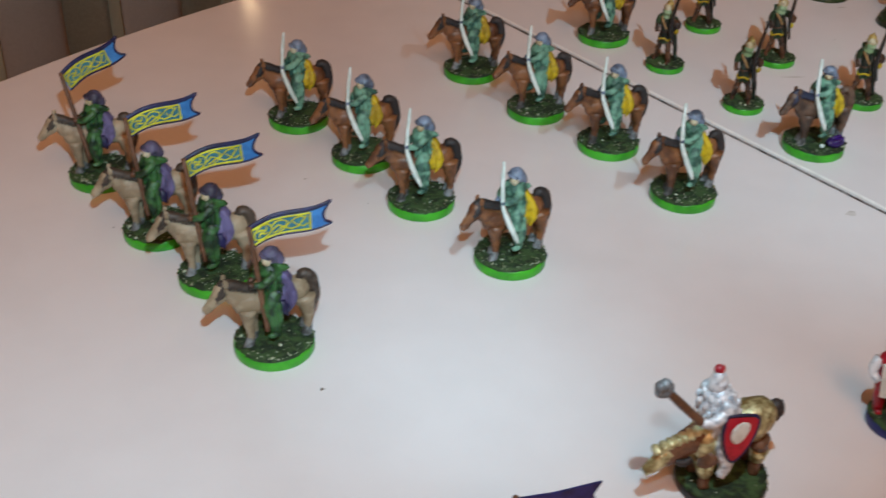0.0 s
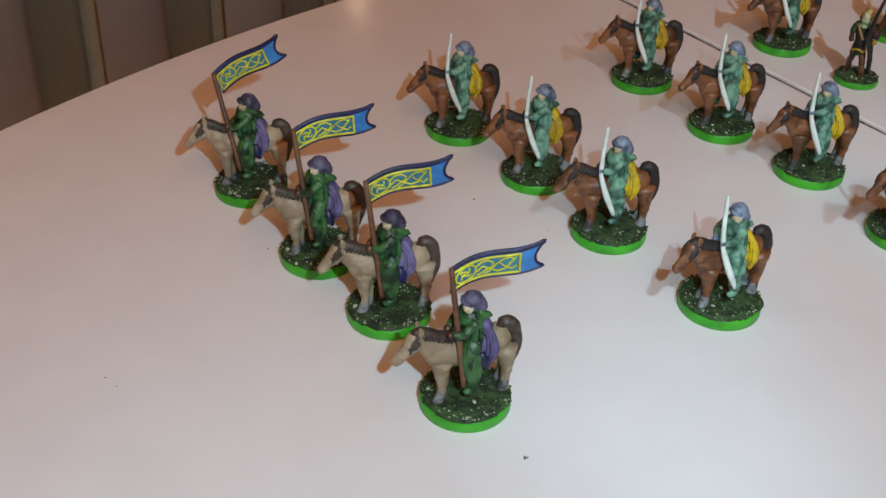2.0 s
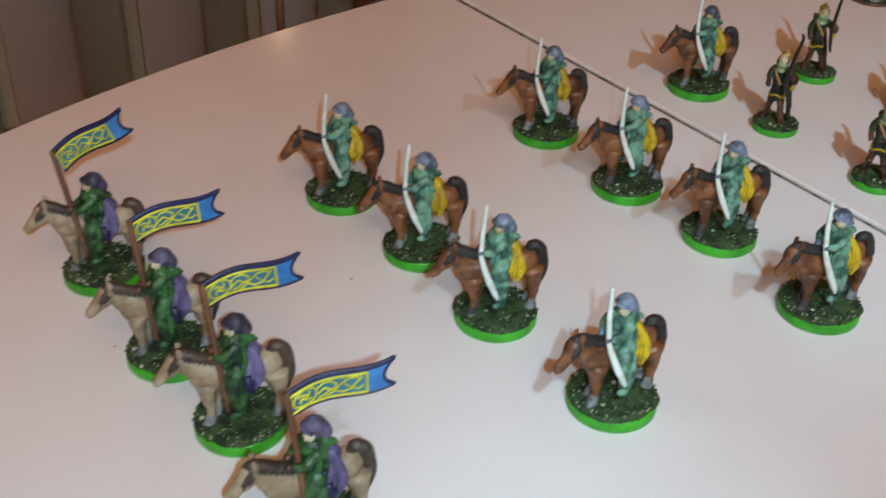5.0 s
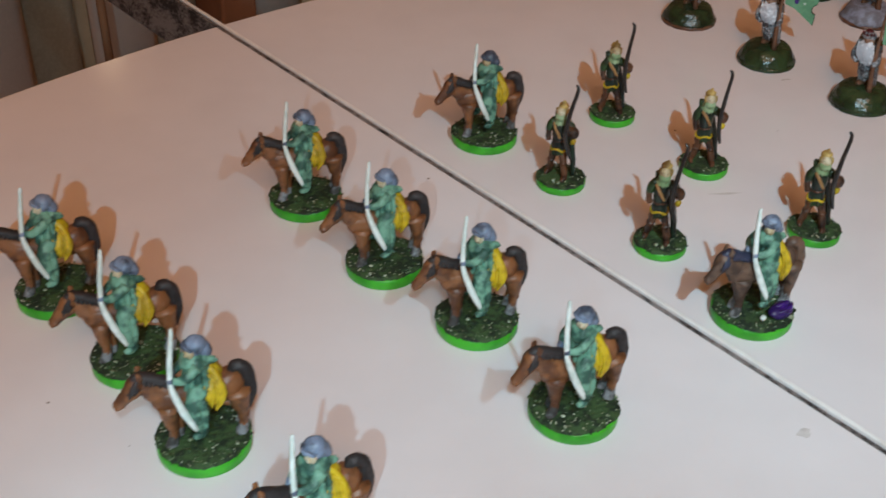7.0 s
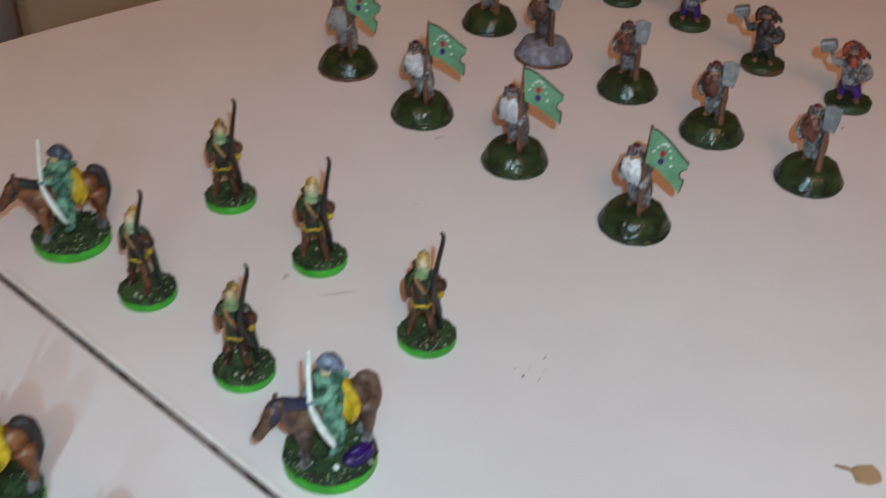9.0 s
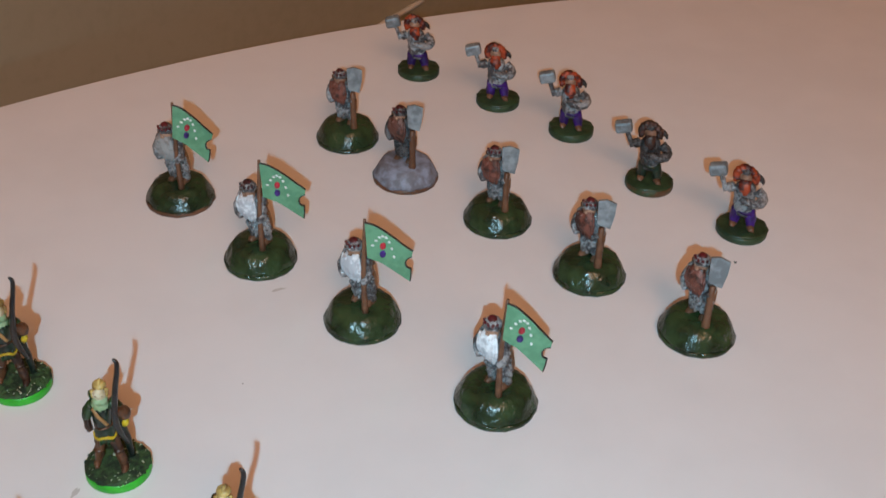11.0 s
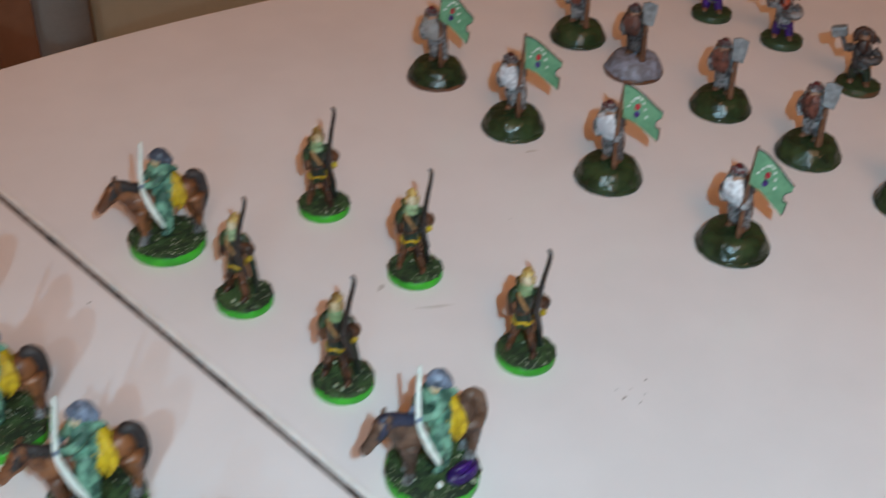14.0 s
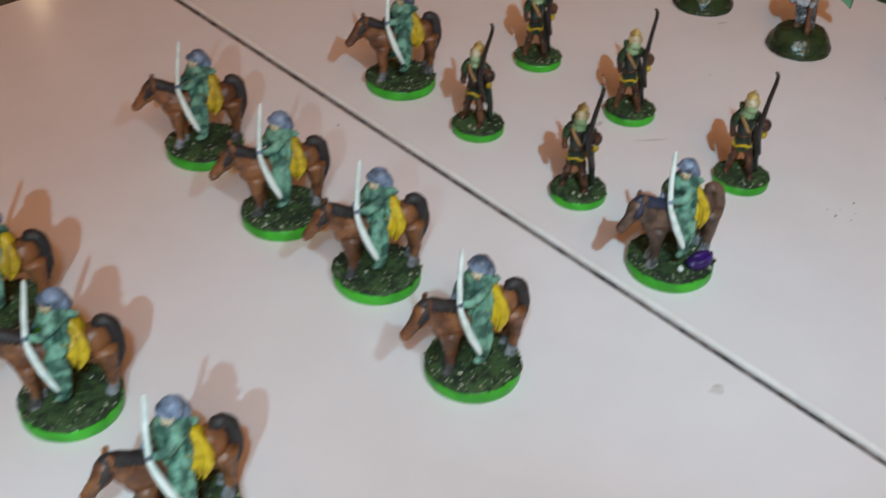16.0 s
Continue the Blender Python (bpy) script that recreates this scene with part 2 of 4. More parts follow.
class Sculpt:
    """One mesh in millimetres, out of rounded lumps, swept tubes and plates, each with its own paint."""

    def __init__(self):
        self.bm, self.paints = bmesh.new(), []

    def slot(self, paint):
        if paint not in self.paints:
            self.paints.append(paint)
        return self.paints.index(paint)

    def ring_mesh(self, rings, paint, caps=True, smooth=True):
        k, made = self.slot(paint), [[self.bm.verts.new(p) for p in ring] for ring in rings]
        n, faces = len(rings[0]), []
        for a, b in zip(made, made[1:]):
            for i in range(n):
                faces.append(self.bm.faces.new((a[i], a[(i + 1) % n], b[(i + 1) % n], b[i])))
        if caps:
            faces += [self.bm.faces.new(made[0][::-1]), self.bm.faces.new(made[-1])]
        for f in faces:
            f.material_index, f.smooth = k, smooth
        return self

    def blob(self, c, r, paint, turn=(0, 0, 0), n=16, rows=10):
        m = Matrix.Translation(c) @ Euler([radians(a) for a in turn]).to_matrix().to_4x4()
        rings = []
        for j in range(rows + 1):
            a = math.pi * (0.02 + 0.96 * j / rows) - math.pi / 2
            rings.append([m @ Vector((r[0] * math.cos(a) * math.cos(b), r[1] * math.cos(a) * math.sin(b), r[2] * math.sin(a)))
                          for b in (2 * math.pi * i / n for i in range(n))])
        return self.ring_mesh(rings, paint)

    def tube(self, pts, radii, paint, n=9, flat=1.0):
        """A swept tube; flat widens it along the second cross direction."""
        pts = [Vector(p) for p in pts]
        if not isinstance(radii, (list, tuple)):
            radii = [radii] * len(pts)
        if len(pts) > 2:      # a smooth curve through the given points
            fine, wide = [], []
            for i in range(len(pts) - 1):
                a, d = pts[max(i - 1, 0)], pts[min(i + 2, len(pts) - 1)]
                for k in range(3):
                    u = k / 3
                    fine.append(pts[i] + 0.5 * (u * (pts[i + 1] - a) + u * u * (2 * a - 5 * pts[i] + 4 * pts[i + 1] - d) + u ** 3 * (3 * pts[i] - a - 3 * pts[i + 1] + d)))
                    s = u * u * (3 - 2 * u)
                    wide.append(radii[i] * (1 - s) + radii[i + 1] * s)
            pts, radii = fine + [pts[-1]], wide + [radii[-1]]
        rings, side = [], None
        for i, p in enumerate(pts):
            t = (pts[min(i + 1, len(pts) - 1)] - pts[max(i - 1, 0)]).normalized()
            if side is None:
                side = t.cross(Vector((0, 1, 0)) if abs(t.y) < 0.9 else Vector((1, 0, 0))).normalized()
            side = (side - t * side.dot(t)).normalized()
            up = t.cross(side)
            rings.append([p + side * radii[i] * math.cos(a) + up * radii[i] * flat * math.sin(a) for a in (2 * math.pi * k / n for k in range(n))])
        return self.ring_mesh(rings, paint)

    def plate(self, outline, thick, m, paint):
        """A flat plate in the xz plane of m, thick along y."""
        rings = [[m @ Vector((x, y, z)) for x, z in outline] for y in (-thick / 2, thick / 2)]
        return self.ring_mesh(rings, paint, smooth=False)

    def lathe(self, profile, paint, n=28, wobble=0.0, seed=0):
        rings = []
        for r, z in profile:
            rings.append([Vector((r * math.cos(a) * (1 + wobble * noise.noise(Vector((3 * math.cos(a) + seed, 3 * math.sin(a), z * 0.5)))),
                                  r * math.sin(a) * (1 + wobble * noise.noise(Vector((3 * math.cos(a) + seed, 3 * math.sin(a), z * 0.5)))), z))
                          for a in (2 * math.pi * i / n for i in range(n))])
        return self.ring_mesh(rings, paint)

    def move(self, by, lean=(0, 0), stretch=1.0):
        """Shifts all, lets it lean along x and y with height, and stretches the height."""
        for v in self.bm.verts:
            v.co = Vector((v.co.x + by[0] + lean[0] * v.co.z, v.co.y + by[1] + lean[1] * v.co.z, v.co.z * stretch + by[2]))
        return self

    def turn(self, degrees, squeeze=1.0):
        """Narrows all along x, then turns it about the upright axis."""
        a = radians(degrees)
        for v in self.bm.verts:
            x, y = v.co.x * squeeze, v.co.y
            v.co.x, v.co.y = x * math.cos(a) - y * math.sin(a), x * math.sin(a) + y * math.cos(a)
        return self

    def done(self, name, parent=None, rough=0.0, label=""):
        if rough:
            for v in self.bm.verts:
                v.co += noise.noise_vector(v.co * 0.55) * rough * 1.2 + noise.noise_vector(v.co * 1.7) * rough * 0.8
        bmesh.ops.recalc_face_normals(self.bm, faces=self.bm.faces)
        bmesh.ops.scale(self.bm, vec=(MM, MM, MM), verts=self.bm.verts)
        mesh = bpy.data.meshes.new(name)
        self.bm.to_mesh(mesh)
        self.bm.free()
        for p in self.paints:
            mesh.materials.append(p)
        ob = new(name, mesh)
        ob.parent = parent
        if label:
            tagged(ob, label)
        return ob


def thing(name, label, category, group="", m=None):
    ob = tagged(new(name), label, category, group)
    ob.empty_display_size = 0.005
    if m is not None:
        ob.matrix_basis = m
    return ob


def slab(name, size, m, paint, bevel=0.0, parent=None, label="", kind=""):
    """A box of that size round m, in metres, with softened edges."""
    bm = bmesh.new()
    bmesh.ops.create_cube(bm, size=1)
    bmesh.ops.scale(bm, vec=size, verts=bm.verts)
    if bevel:
        bmesh.ops.bevel(bm, geom=bm.edges[:], offset=bevel, segments=2, affect="EDGES", profile=0.5)
    mesh = bpy.data.meshes.new(name)
    bm.to_mesh(mesh)
    bm.free()
    mesh.materials.append(paint)
    ob = new(name, mesh)
    ob.parent, ob.matrix_basis = parent, m
    return tagged(ob, label, kind=kind)


# ---- the room ----
HUB = Vector((0.4234, 0.0387, 0))          # middle of the round table
ALONG = Vector((0.788, 0.6157, 0)).normalized()  # along the wall with the blind
SPIN = math.degrees(math.atan2(ALONG.y, ALONG.x))
AWAY = Vector((-ALONG.y, ALONG.x, 0))
FIRST = Vector((-0.137, 0.699, 0))             # one gap of the blind
FLOOR_Z, CEIL_Z = -0.75, 1.65
CORNER = Vector((0.770, 1.407, 0))


def at(u, v, z):
    """A pose u along the blind from its first gap and v in front of it."""
    p = FIRST + ALONG * u - AWAY * v
    return pose(p.x, p.y, z, 0, 0, SPIN)


EDGE = (CORNER - FIRST).dot(ALONG)
MID_Z, TALL = (FLOOR_Z + CEIL_Z) / 2, CEIL_Z - FLOOR_Z
slab("wall_north", (3.6, 0.1, TALL), at(EDGE - 1.75, -0.08, MID_Z), WALL, kind="structure", label="plain beige painted wall behind the blind")
slab("wall_east", (0.1, 3.6, TALL), at(EDGE + 0.05, 1.77, MID_Z), WALL, kind="structure", label="plain beige painted wall meeting in a corner")
slab("wall_south", (3.6, 0.1, TALL), at(EDGE - 1.75, 3.5, MID_Z), WALL, kind="structure", label="plain beige painted wall")
slab("wall_west", (0.1, 3.4, TALL), at(EDGE - 3.5, 1.73, MID_Z), WALL, kind="structure", label="plain beige painted wall")
slab("floor", (3.7, 3.7, 0.1), at(EDGE - 1.7, 1.7, FLOOR_Z - 0.05), FLOOR, kind="structure", label="brown wooden floor under the table")
slab("ceiling", (3.7, 3.7, 0.1), at(EDGE - 1.7, 1.7, CEIL_Z + 0.05), CEIL, kind="structure", label="plain white ceiling")

# the blind of hanging strips over the window, on its sill
SILL_Z, STEP = -0.172, 0.0785
sill = slab("window_sill", (1.30, 0.085, 0.022), at(-0.46, 0.005, SILL_Z - 0.014), WOOD, 0.003, label="tan wooden window sill below the blind", kind="structure")
blind = thing("vertical_blind", "vertical blind of cream slats over the sill, shaded halves as olive strips", "window blind", m=at(0, 0, SILL_Z))
head = slab("headrail", (1.22, 0.05, 0.04), pose(-0.43, 0.012, 1.62, 0, 0, 0), PALE, 0.003, blind)


def strip(name, width, depth, bulge, paint, x, y):
    s = Sculpt()
    outline = [(width * (i / 10 - 0.5), -bulge * (1 - (i / 5 - 1) ** 2)) for i in range(11)]
    outline += [(a, b + depth) for a, b in reversed(outline)]
    s.ring_mesh([[Vector((a, b, z)) for a, b in outline] for z in (1, 1600)], paint)
    ob = s.done(name, blind)
    ob.location = (x, y, 0)
    return ob


pale = strip("cream_slat", 40, 2, 4, CREAM, 0, 0)
# the shaded half of each slat, set in as a darker strip
dark = strip("olive_slat", 37, 2, -3, SHADE_OLIVE, 0, 0)
for k in range(-12, 2):
    for master, off, back in ((pale, 0.0237, 0.0), (dark, 0.0570, 0.008)):
        ob = master.copy()
        scene.collection.objects.link(ob)
        ob.location = (k * STEP + off, back + 0.003 * math.sin(k * 2.3), 0)
for ob in (pale, dark):
    ob.location = ((2 * STEP + 0.0475) if ob is pale else (-13 * STEP + 0.0570), 0, 0)
slab("window_post", (0.024, 0.05, 1.75), at(2 * STEP + 0.011, -0.004, SILL_Z + 0.873), REDWOOD, 0.002, label="red-brown wooden post beside the blind", kind="structure")

# a pale stick against the plain wall
stick = Sculpt().tube([(-28, 0, -3), (-9, 0, -1), (10, 0, 1), (28, 0, 3)], [2.2, 2.6, 2.6, 2.0], PALE, flat=1.0).done("pale_stick")
stick.matrix_basis = at((Vector((0.409, 1.125, 0)) - FIRST).dot(ALONG), -0.0275, -0.242)
tagged(stick, "short pale stick fixed against the beige wall", "stick")

# an unseen small warm lamp, added on the sill to put a bright spot on the table top
GLINT_LAMP = Vector((-0.051, 0.702, 0.105))
bulb_paint = bpy.data.materials.new("glint_bulb")
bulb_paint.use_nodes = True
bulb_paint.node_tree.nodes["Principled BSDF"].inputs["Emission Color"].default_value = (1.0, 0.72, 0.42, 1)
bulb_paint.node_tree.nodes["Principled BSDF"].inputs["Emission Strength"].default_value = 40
glint_stand = thing("sill_lamp", "unseen small warm lamp added on the sill for a glint on the table", "lamp", m=pose(GLINT_LAMP.x, GLINT_LAMP.y, SILL_Z - 0.003))
h = (GLINT_LAMP.z - SILL_Z) * 1000
Sculpt().lathe([(0.1, 0), (24, 0), (24, 3), (20, 5), (4, 8), (0.1, 8.2)], WOOD).done("foot", glint_stand)
Sculpt().tube([(0, 0, 6), (0, 0, h - 5)], 2.4, WOOD).done("stem", glint_stand)
Sculpt().blob((0, 0, h), (3.5, 3.5, 4), bulb_paint).done("bulb", glint_stand)

# ---- the table ----
SEAM_AT, SEAM_WAY = Vector((0.1343, 0.3902, 0)), Vector((0.6373, -0.7707, 0)).normalized()
SEAM_SIDE = Vector((-SEAM_WAY.y, SEAM_WAY.x, 0))   # towards the far leaf
RADIUS, THICK, GAP = 0.5842, 0.024, 0.00055
table = thing("round_table", "round white laminate extending table with a grimy seam", "table", m=pose(HUB.x, HUB.y, FLOOR_Z))


def leaf(name, sign):
    c, steps = HUB - SEAM_AT, 360
    pts = [Vector((RADIUS * math.cos(2 * math.pi * i / steps), RADIUS * math.sin(2 * math.pi * i / steps), 0)) for i in range(steps)]
    keep = [p for p in pts if sign * (p + c).dot(SEAM_SIDE) > GAP]
    start = max(range(len(keep)), key=lambda i: (keep[i] - keep[i - 1]).length)
    keep = keep[start:] + keep[:start]
    off, mid = sign * GAP - c.dot(SEAM_SIDE), SEAM_WAY
    reach = math.sqrt(RADIUS ** 2 - off ** 2)
    ends = sorted((SEAM_SIDE * off + SEAM_WAY * s * reach for s in (-1, 1)), key=lambda p: (p - keep[-1]).length)
    bm = bmesh.new()
    ring = [bm.verts.new(p) for p in (*keep, *ends)]
    face = bm.faces.new(ring)
    out = bmesh.ops.extrude_face_region(bm, geom=[face])
    bmesh.ops.translate(bm, vec=(0, 0, -THICK), verts=[v for v in out["geom"] if isinstance(v, bmesh.types.BMVert)])
    bmesh.ops.recalc_face_normals(bm, faces=bm.faces)
    rim = [e for e in bm.edges if abs(e.verts[0].co.z - e.verts[1].co.z) < 1e-6 and len(e.link_faces) == 2 and e.calc_face_angle(0) > 1]
    bmesh.ops.bevel(bm, geom=rim, offset=0.0008, segments=3, affect="EDGES", profile=0.5)
    for f in bm.faces:
        f.smooth = abs(f.normal.z) < 0.98 and f.calc_area() < 0.002
    mesh = bpy.data.meshes.new(name)
    bm.to_mesh(mesh)
    bm.free()
    mesh.materials.append(WHITE_TOP)
    ob = new(name, mesh)
    ob.parent, ob.location = table, (0, 0, -FLOOR_Z)
    return ob


leaf("table_leaf", 1)
leaf("table_leaf", -1)
reach = 0.42
mid = SEAM_AT - HUB
turn = math.degrees(math.atan2(SEAM_WAY.y, SEAM_WAY.x))
slab("groove_filling", (2 * reach, 0.00105, 0.02), pose(mid.x + SEAM_WAY.x * 0.18, mid.y + SEAM_WAY.y * 0.18, -FLOOR_Z - 0.0104, 0, 0, turn), GROOVE, 0, table, "dark grime in the seam")
lip = SEAM_SIDE * (GAP + 0.0008)
slab("edge_band", (2 * reach, 0.0012, 0.0011), pose(mid.x + lip.x + SEAM_WAY.x * 0.18, mid.y + lip.y + SEAM_WAY.y * 0.18, -FLOOR_Z - 0.0002, 0, 0, turn), EDGE_WHITE, 0.0004, table, "raised white edge band along the seam")
for a in range(4):
    x, y = 0.36 * math.cos(a * math.pi / 2 + 0.6), 0.36 * math.sin(a * math.pi / 2 + 0.6)
    leg = Sculpt().tube([(0, 0, 0), (0, 0, 726)], [19, 27], EDGE_WHITE, 16).done("leg", table)
    leg.location = (x, y, 0)


# ---- bases ----
def turf_bits(s, r, z, count, seed, size=(0.10, 0.30)):
    rng = random.Random(seed)
    for _ in range(count):
        a, d = rng.random() * 6.283, r * math.sqrt(rng.random())
        k = rng.uniform(*size) * (2.6 if rng.random() < 0.05 else 1.0)
        s.blob((d * math.cos(a), d * math.sin(a), z + k * 0.3), (k, k * rng.uniform(0.5, 1), k * 0.55), FLECK if rng.random() < 0.42 else TURF, (0, 0, rng.random() * 180), 6, 3)


def round_base(owner, r, h, seed, rim=RIM, top=TURF, bits=420, label="bright green edged round base"):
    base = Sculpt().lathe([(0.1, 0), (r - 0.15, 0), (r, 0.25), (r, h - 0.3), (r - 0.25, h), (0.1, h)], rim, 40).done("base", owner, label=label)
    s = Sculpt()
    s.lathe([(r - 0.3, h - 0.2), (r - 0.05, h + 0.12), (r - 0.7, h + 0.5), (r * 0.6, h + 0.75), (r * 0.3, h + 0.7), (0.05, h + 0.8)], top, 48, 0.07, seed)
    for v in s.bm.verts:
        v.co.z += 0.28 * noise.noise(v.co * 0.8 + Vector((seed, 0, 0)))
    if bits:
        turf_bits(s, r - 0.2, h + 0.56, bits, seed)
        rng = random.Random(seed + 1)
        for _ in range(70):     # tufts that hang over the edge
            a, k = rng.random() * 6.283, rng.uniform(0.15, 0.4)
            d = r - rng.uniform(-0.05, 0.5)
            s.blob((d * math.cos(a), d * math.sin(a), h + 0.15), (k, k * 0.7, k * 0.7), top, (0, 0, rng.random() * 180), 6, 4)
    s.done("turf", base, label="dark green turf with pale grit")
    return base


def hill_base(owner, seed, paint=HILL, rim=HILL, label="glossy dark green domed base"):
    s = Sculpt()
    s.lathe([(0.1, 0), (9.2, 0), (9.4, 0.5), (9.3, 1.3)], rim, 40, 0.02, seed)
    s.lathe([(9.3, 1.1), (9.0, 1.9), (8.4, 3.2), (7.7, 4.5), (6.9, 5.6), (5.6, 6.2), (2.8, 6.4), (0.05, 6.45)], paint, 48, 0.06, seed)
    return s.done("base", owner, 0.15, label)


# ---- mounted miniatures ----
def horse(s, coat, mane, tail):
    """A standing pony that looks to -x, on z = 3."""
    s.tube([(-9.0, 0, 15.2), (-7.4, 0, 14.9), (-4, 0, 14.4), (0, 0, 14.1), (4, 0, 14.5), (6.6, 0, 15.1), (8.7, 0, 14.8)],
           [1.1, 2.8, 3.4, 3.1, 3.35, 3.35, 1.5], coat, 18, 0.86)
    s.tube([(-4.8, 0, 14.9), (-7.6, -0.1, 16.5), (-9.4, -0.2, 18.4), (-10.6, -0.3, 19.6)], [3.3, 2.6, 1.95, 1.55], coat, 14, 0.74)
    s.tube([(-9.6, -0.3, 20.2), (-11.1, -0.4, 19.4), (-12.7, -0.5, 17.7), (-14.2, -0.6, 16.0), (-15.1, -0.6, 15.1)], [1.0, 1.85, 1.55, 1.2, 0.95], coat, 13, 0.85)
    s.blob((-14.7, -0.6, 15.3), (1.2, 1.05, 1.05), coat)
    s.tube([(-10.5, -0.4, 18.2), (-11.9, -0.4, 17.1), (-13.4, -0.5, 15.8)], [1.4, 1.15, 0.75], coat, 10, 0.9)
    for y in (-1.3, 0.7):
        s.tube([(-10.3, y, 20.5), (-10.4, y * 1.2, 21.8), (-10.8, y * 1.2, 22.6)], [0.75, 0.62, 0.15], coat, 7, 0.6)
    for y in (-1, 1):      # dark hair over the cheek and the eye
        s.blob((-11.5, y * 1.4 - 0.4, 18.9), (0.8, 0.45, 1.2), mane, (0, 30, 0), 10, 6)
        s.blob((-12.7, y * 1.35 - 0.5, 18.2), (0.34, 0.3, 0.3), MANE, n=8, rows=4)
        for k in range(3):
            s.tube([(-10.5 - k * 0.4, y * 0.5 - 0.4, 21.1 - k * 0.3), (-11.3 - k * 0.45, y * 1.45 - 0.4, 20.0 - k * 0.4), (-11.9 - k * 0.4, y * 1.65 - 0.4, 18.5 - k * 0.5)], [0.4, 0.38, 0.14], mane, 6)
    s.tube([(-12.4, -0.3, 19.4), (-10.8, -0.4, 21.0), (-8.8, -0.5, 20.4), (-6.8, -0.5, 19.4), (-3.6, -0.4, 18.3)], [0.5, 0.9, 1.05, 1.1, 0.8], mane, 9, 1.2)
    for i in range(7):
        s.tube([(-9.9 + 0.9 * i, -0.9, 20.9 - i * 0.36), (-9.6 + 0.9 * i, -1.5, 20.2 - i * 0.34), (-9.5 + 0.9 * i, -1.8, 19.5 - i * 0.3)], [0.45, 0.42, 0.2], mane, 6)
    for x, y, bend in ((-5.9, -1.6, 0.3), (-4.6, 1.5, 0.5)):
        s.tube([(x, y, 13.4), (x - 0.1, y, 10.2), (x + bend, y * 0.9, 7.4), (x + bend * 0.7, y * 0.85, 4.8)], [2.2, 1.5, 0.95, 0.85], coat, 11)
        s.blob((x + bend, y * 0.9, 7.4), (1.1, 1.05, 1.0), coat, n=10, rows=6)
        s.tube([(x + bend * 0.8, y * 0.9, 6.0), (x + bend * 0.5 - 0.1, y * 0.85, 4.4), (x + bend * 0.4 - 0.5, y * 0.85, 2.9)], [0.8, 1.05, 1.35], HOOF, 10)
    for x, y, bend in ((7.3, -1.6, 0.7), (8.1, 1.5, 0.3)):
        s.tube([(x, y * 0.9, 14.2), (x + 0.4, y, 10.6), (x + bend, y, 8.0), (x + bend * 0.7, y, 5.2)], [2.7, 1.75, 1.05, 0.9], coat, 11)
        s.blob((x + bend + 0.2, y, 7.9), (1.1, 0.95, 1.1), coat, n=10, rows=6)
        s.tube([(x + bend * 0.8, y, 6.2), (x + bend * 0.5, y, 4.5), (x + bend * 0.3 - 0.3, y, 2.9)], [0.85, 1.1, 1.35], HOOF, 10)
    s.tube([(6.3, 0, 17.8), (7.6, 0, 18.9), (8.8, -0.1, 18.6), (9.7, -0.2, 17.0), (9.9, -0.3, 14.6), (9.7, -0.3, 12.0), (9.3, -0.3, 9.6), (9.0, -0.2, 8.0)], [0.7, 1.2, 1.35, 1.4, 1.4, 1.3, 1.0, 0.3], tail, 12)
    for k in range(4):
        s.tube([(8.6, -0.8 + 0.4 * k, 19.4), (10.6, -1.2 + 0.55 * k, 16.2), (10.7, -1.1 + 0.55 * k, 12.4), (9.7, -0.8 + 0.4 * k, 8.2)], [0.35, 0.45, 0.4, 0.12], tail, 6)


def saddle_cloth(s, paint, top, low, drop):
    """A thick cloth thrown over the back; top and low are its reach along x above and at the hem."""
    rows, cols = 22, 10
    rings = []
    for j in range(rows + 1):
        u = 2 * j / rows - 1
        hang = abs(u)
        a = math.pi / 2 - u * drop
        x0, x1 = (top[k] + (low[k] - top[k]) * hang ** 1.6 for k in (0, 1))
        ring = []
        for r, run in ((4.25, range(cols + 1)), (3.5, range(cols, -1, -1))):
            for i in run:
                x = x0 + (x1 - x0) * i / cols
                k = r + 0.22 * math.sin(i * 2.3 + j * 0.5) * hang
                ring.append(Vector((x, 0.93 * k * math.cos(a), 14.4 + k * math.sin(a) - 1.6 * max(0, hang - 0.75))))
        rings.append(ring)
    s.ring_mesh(rings, paint)


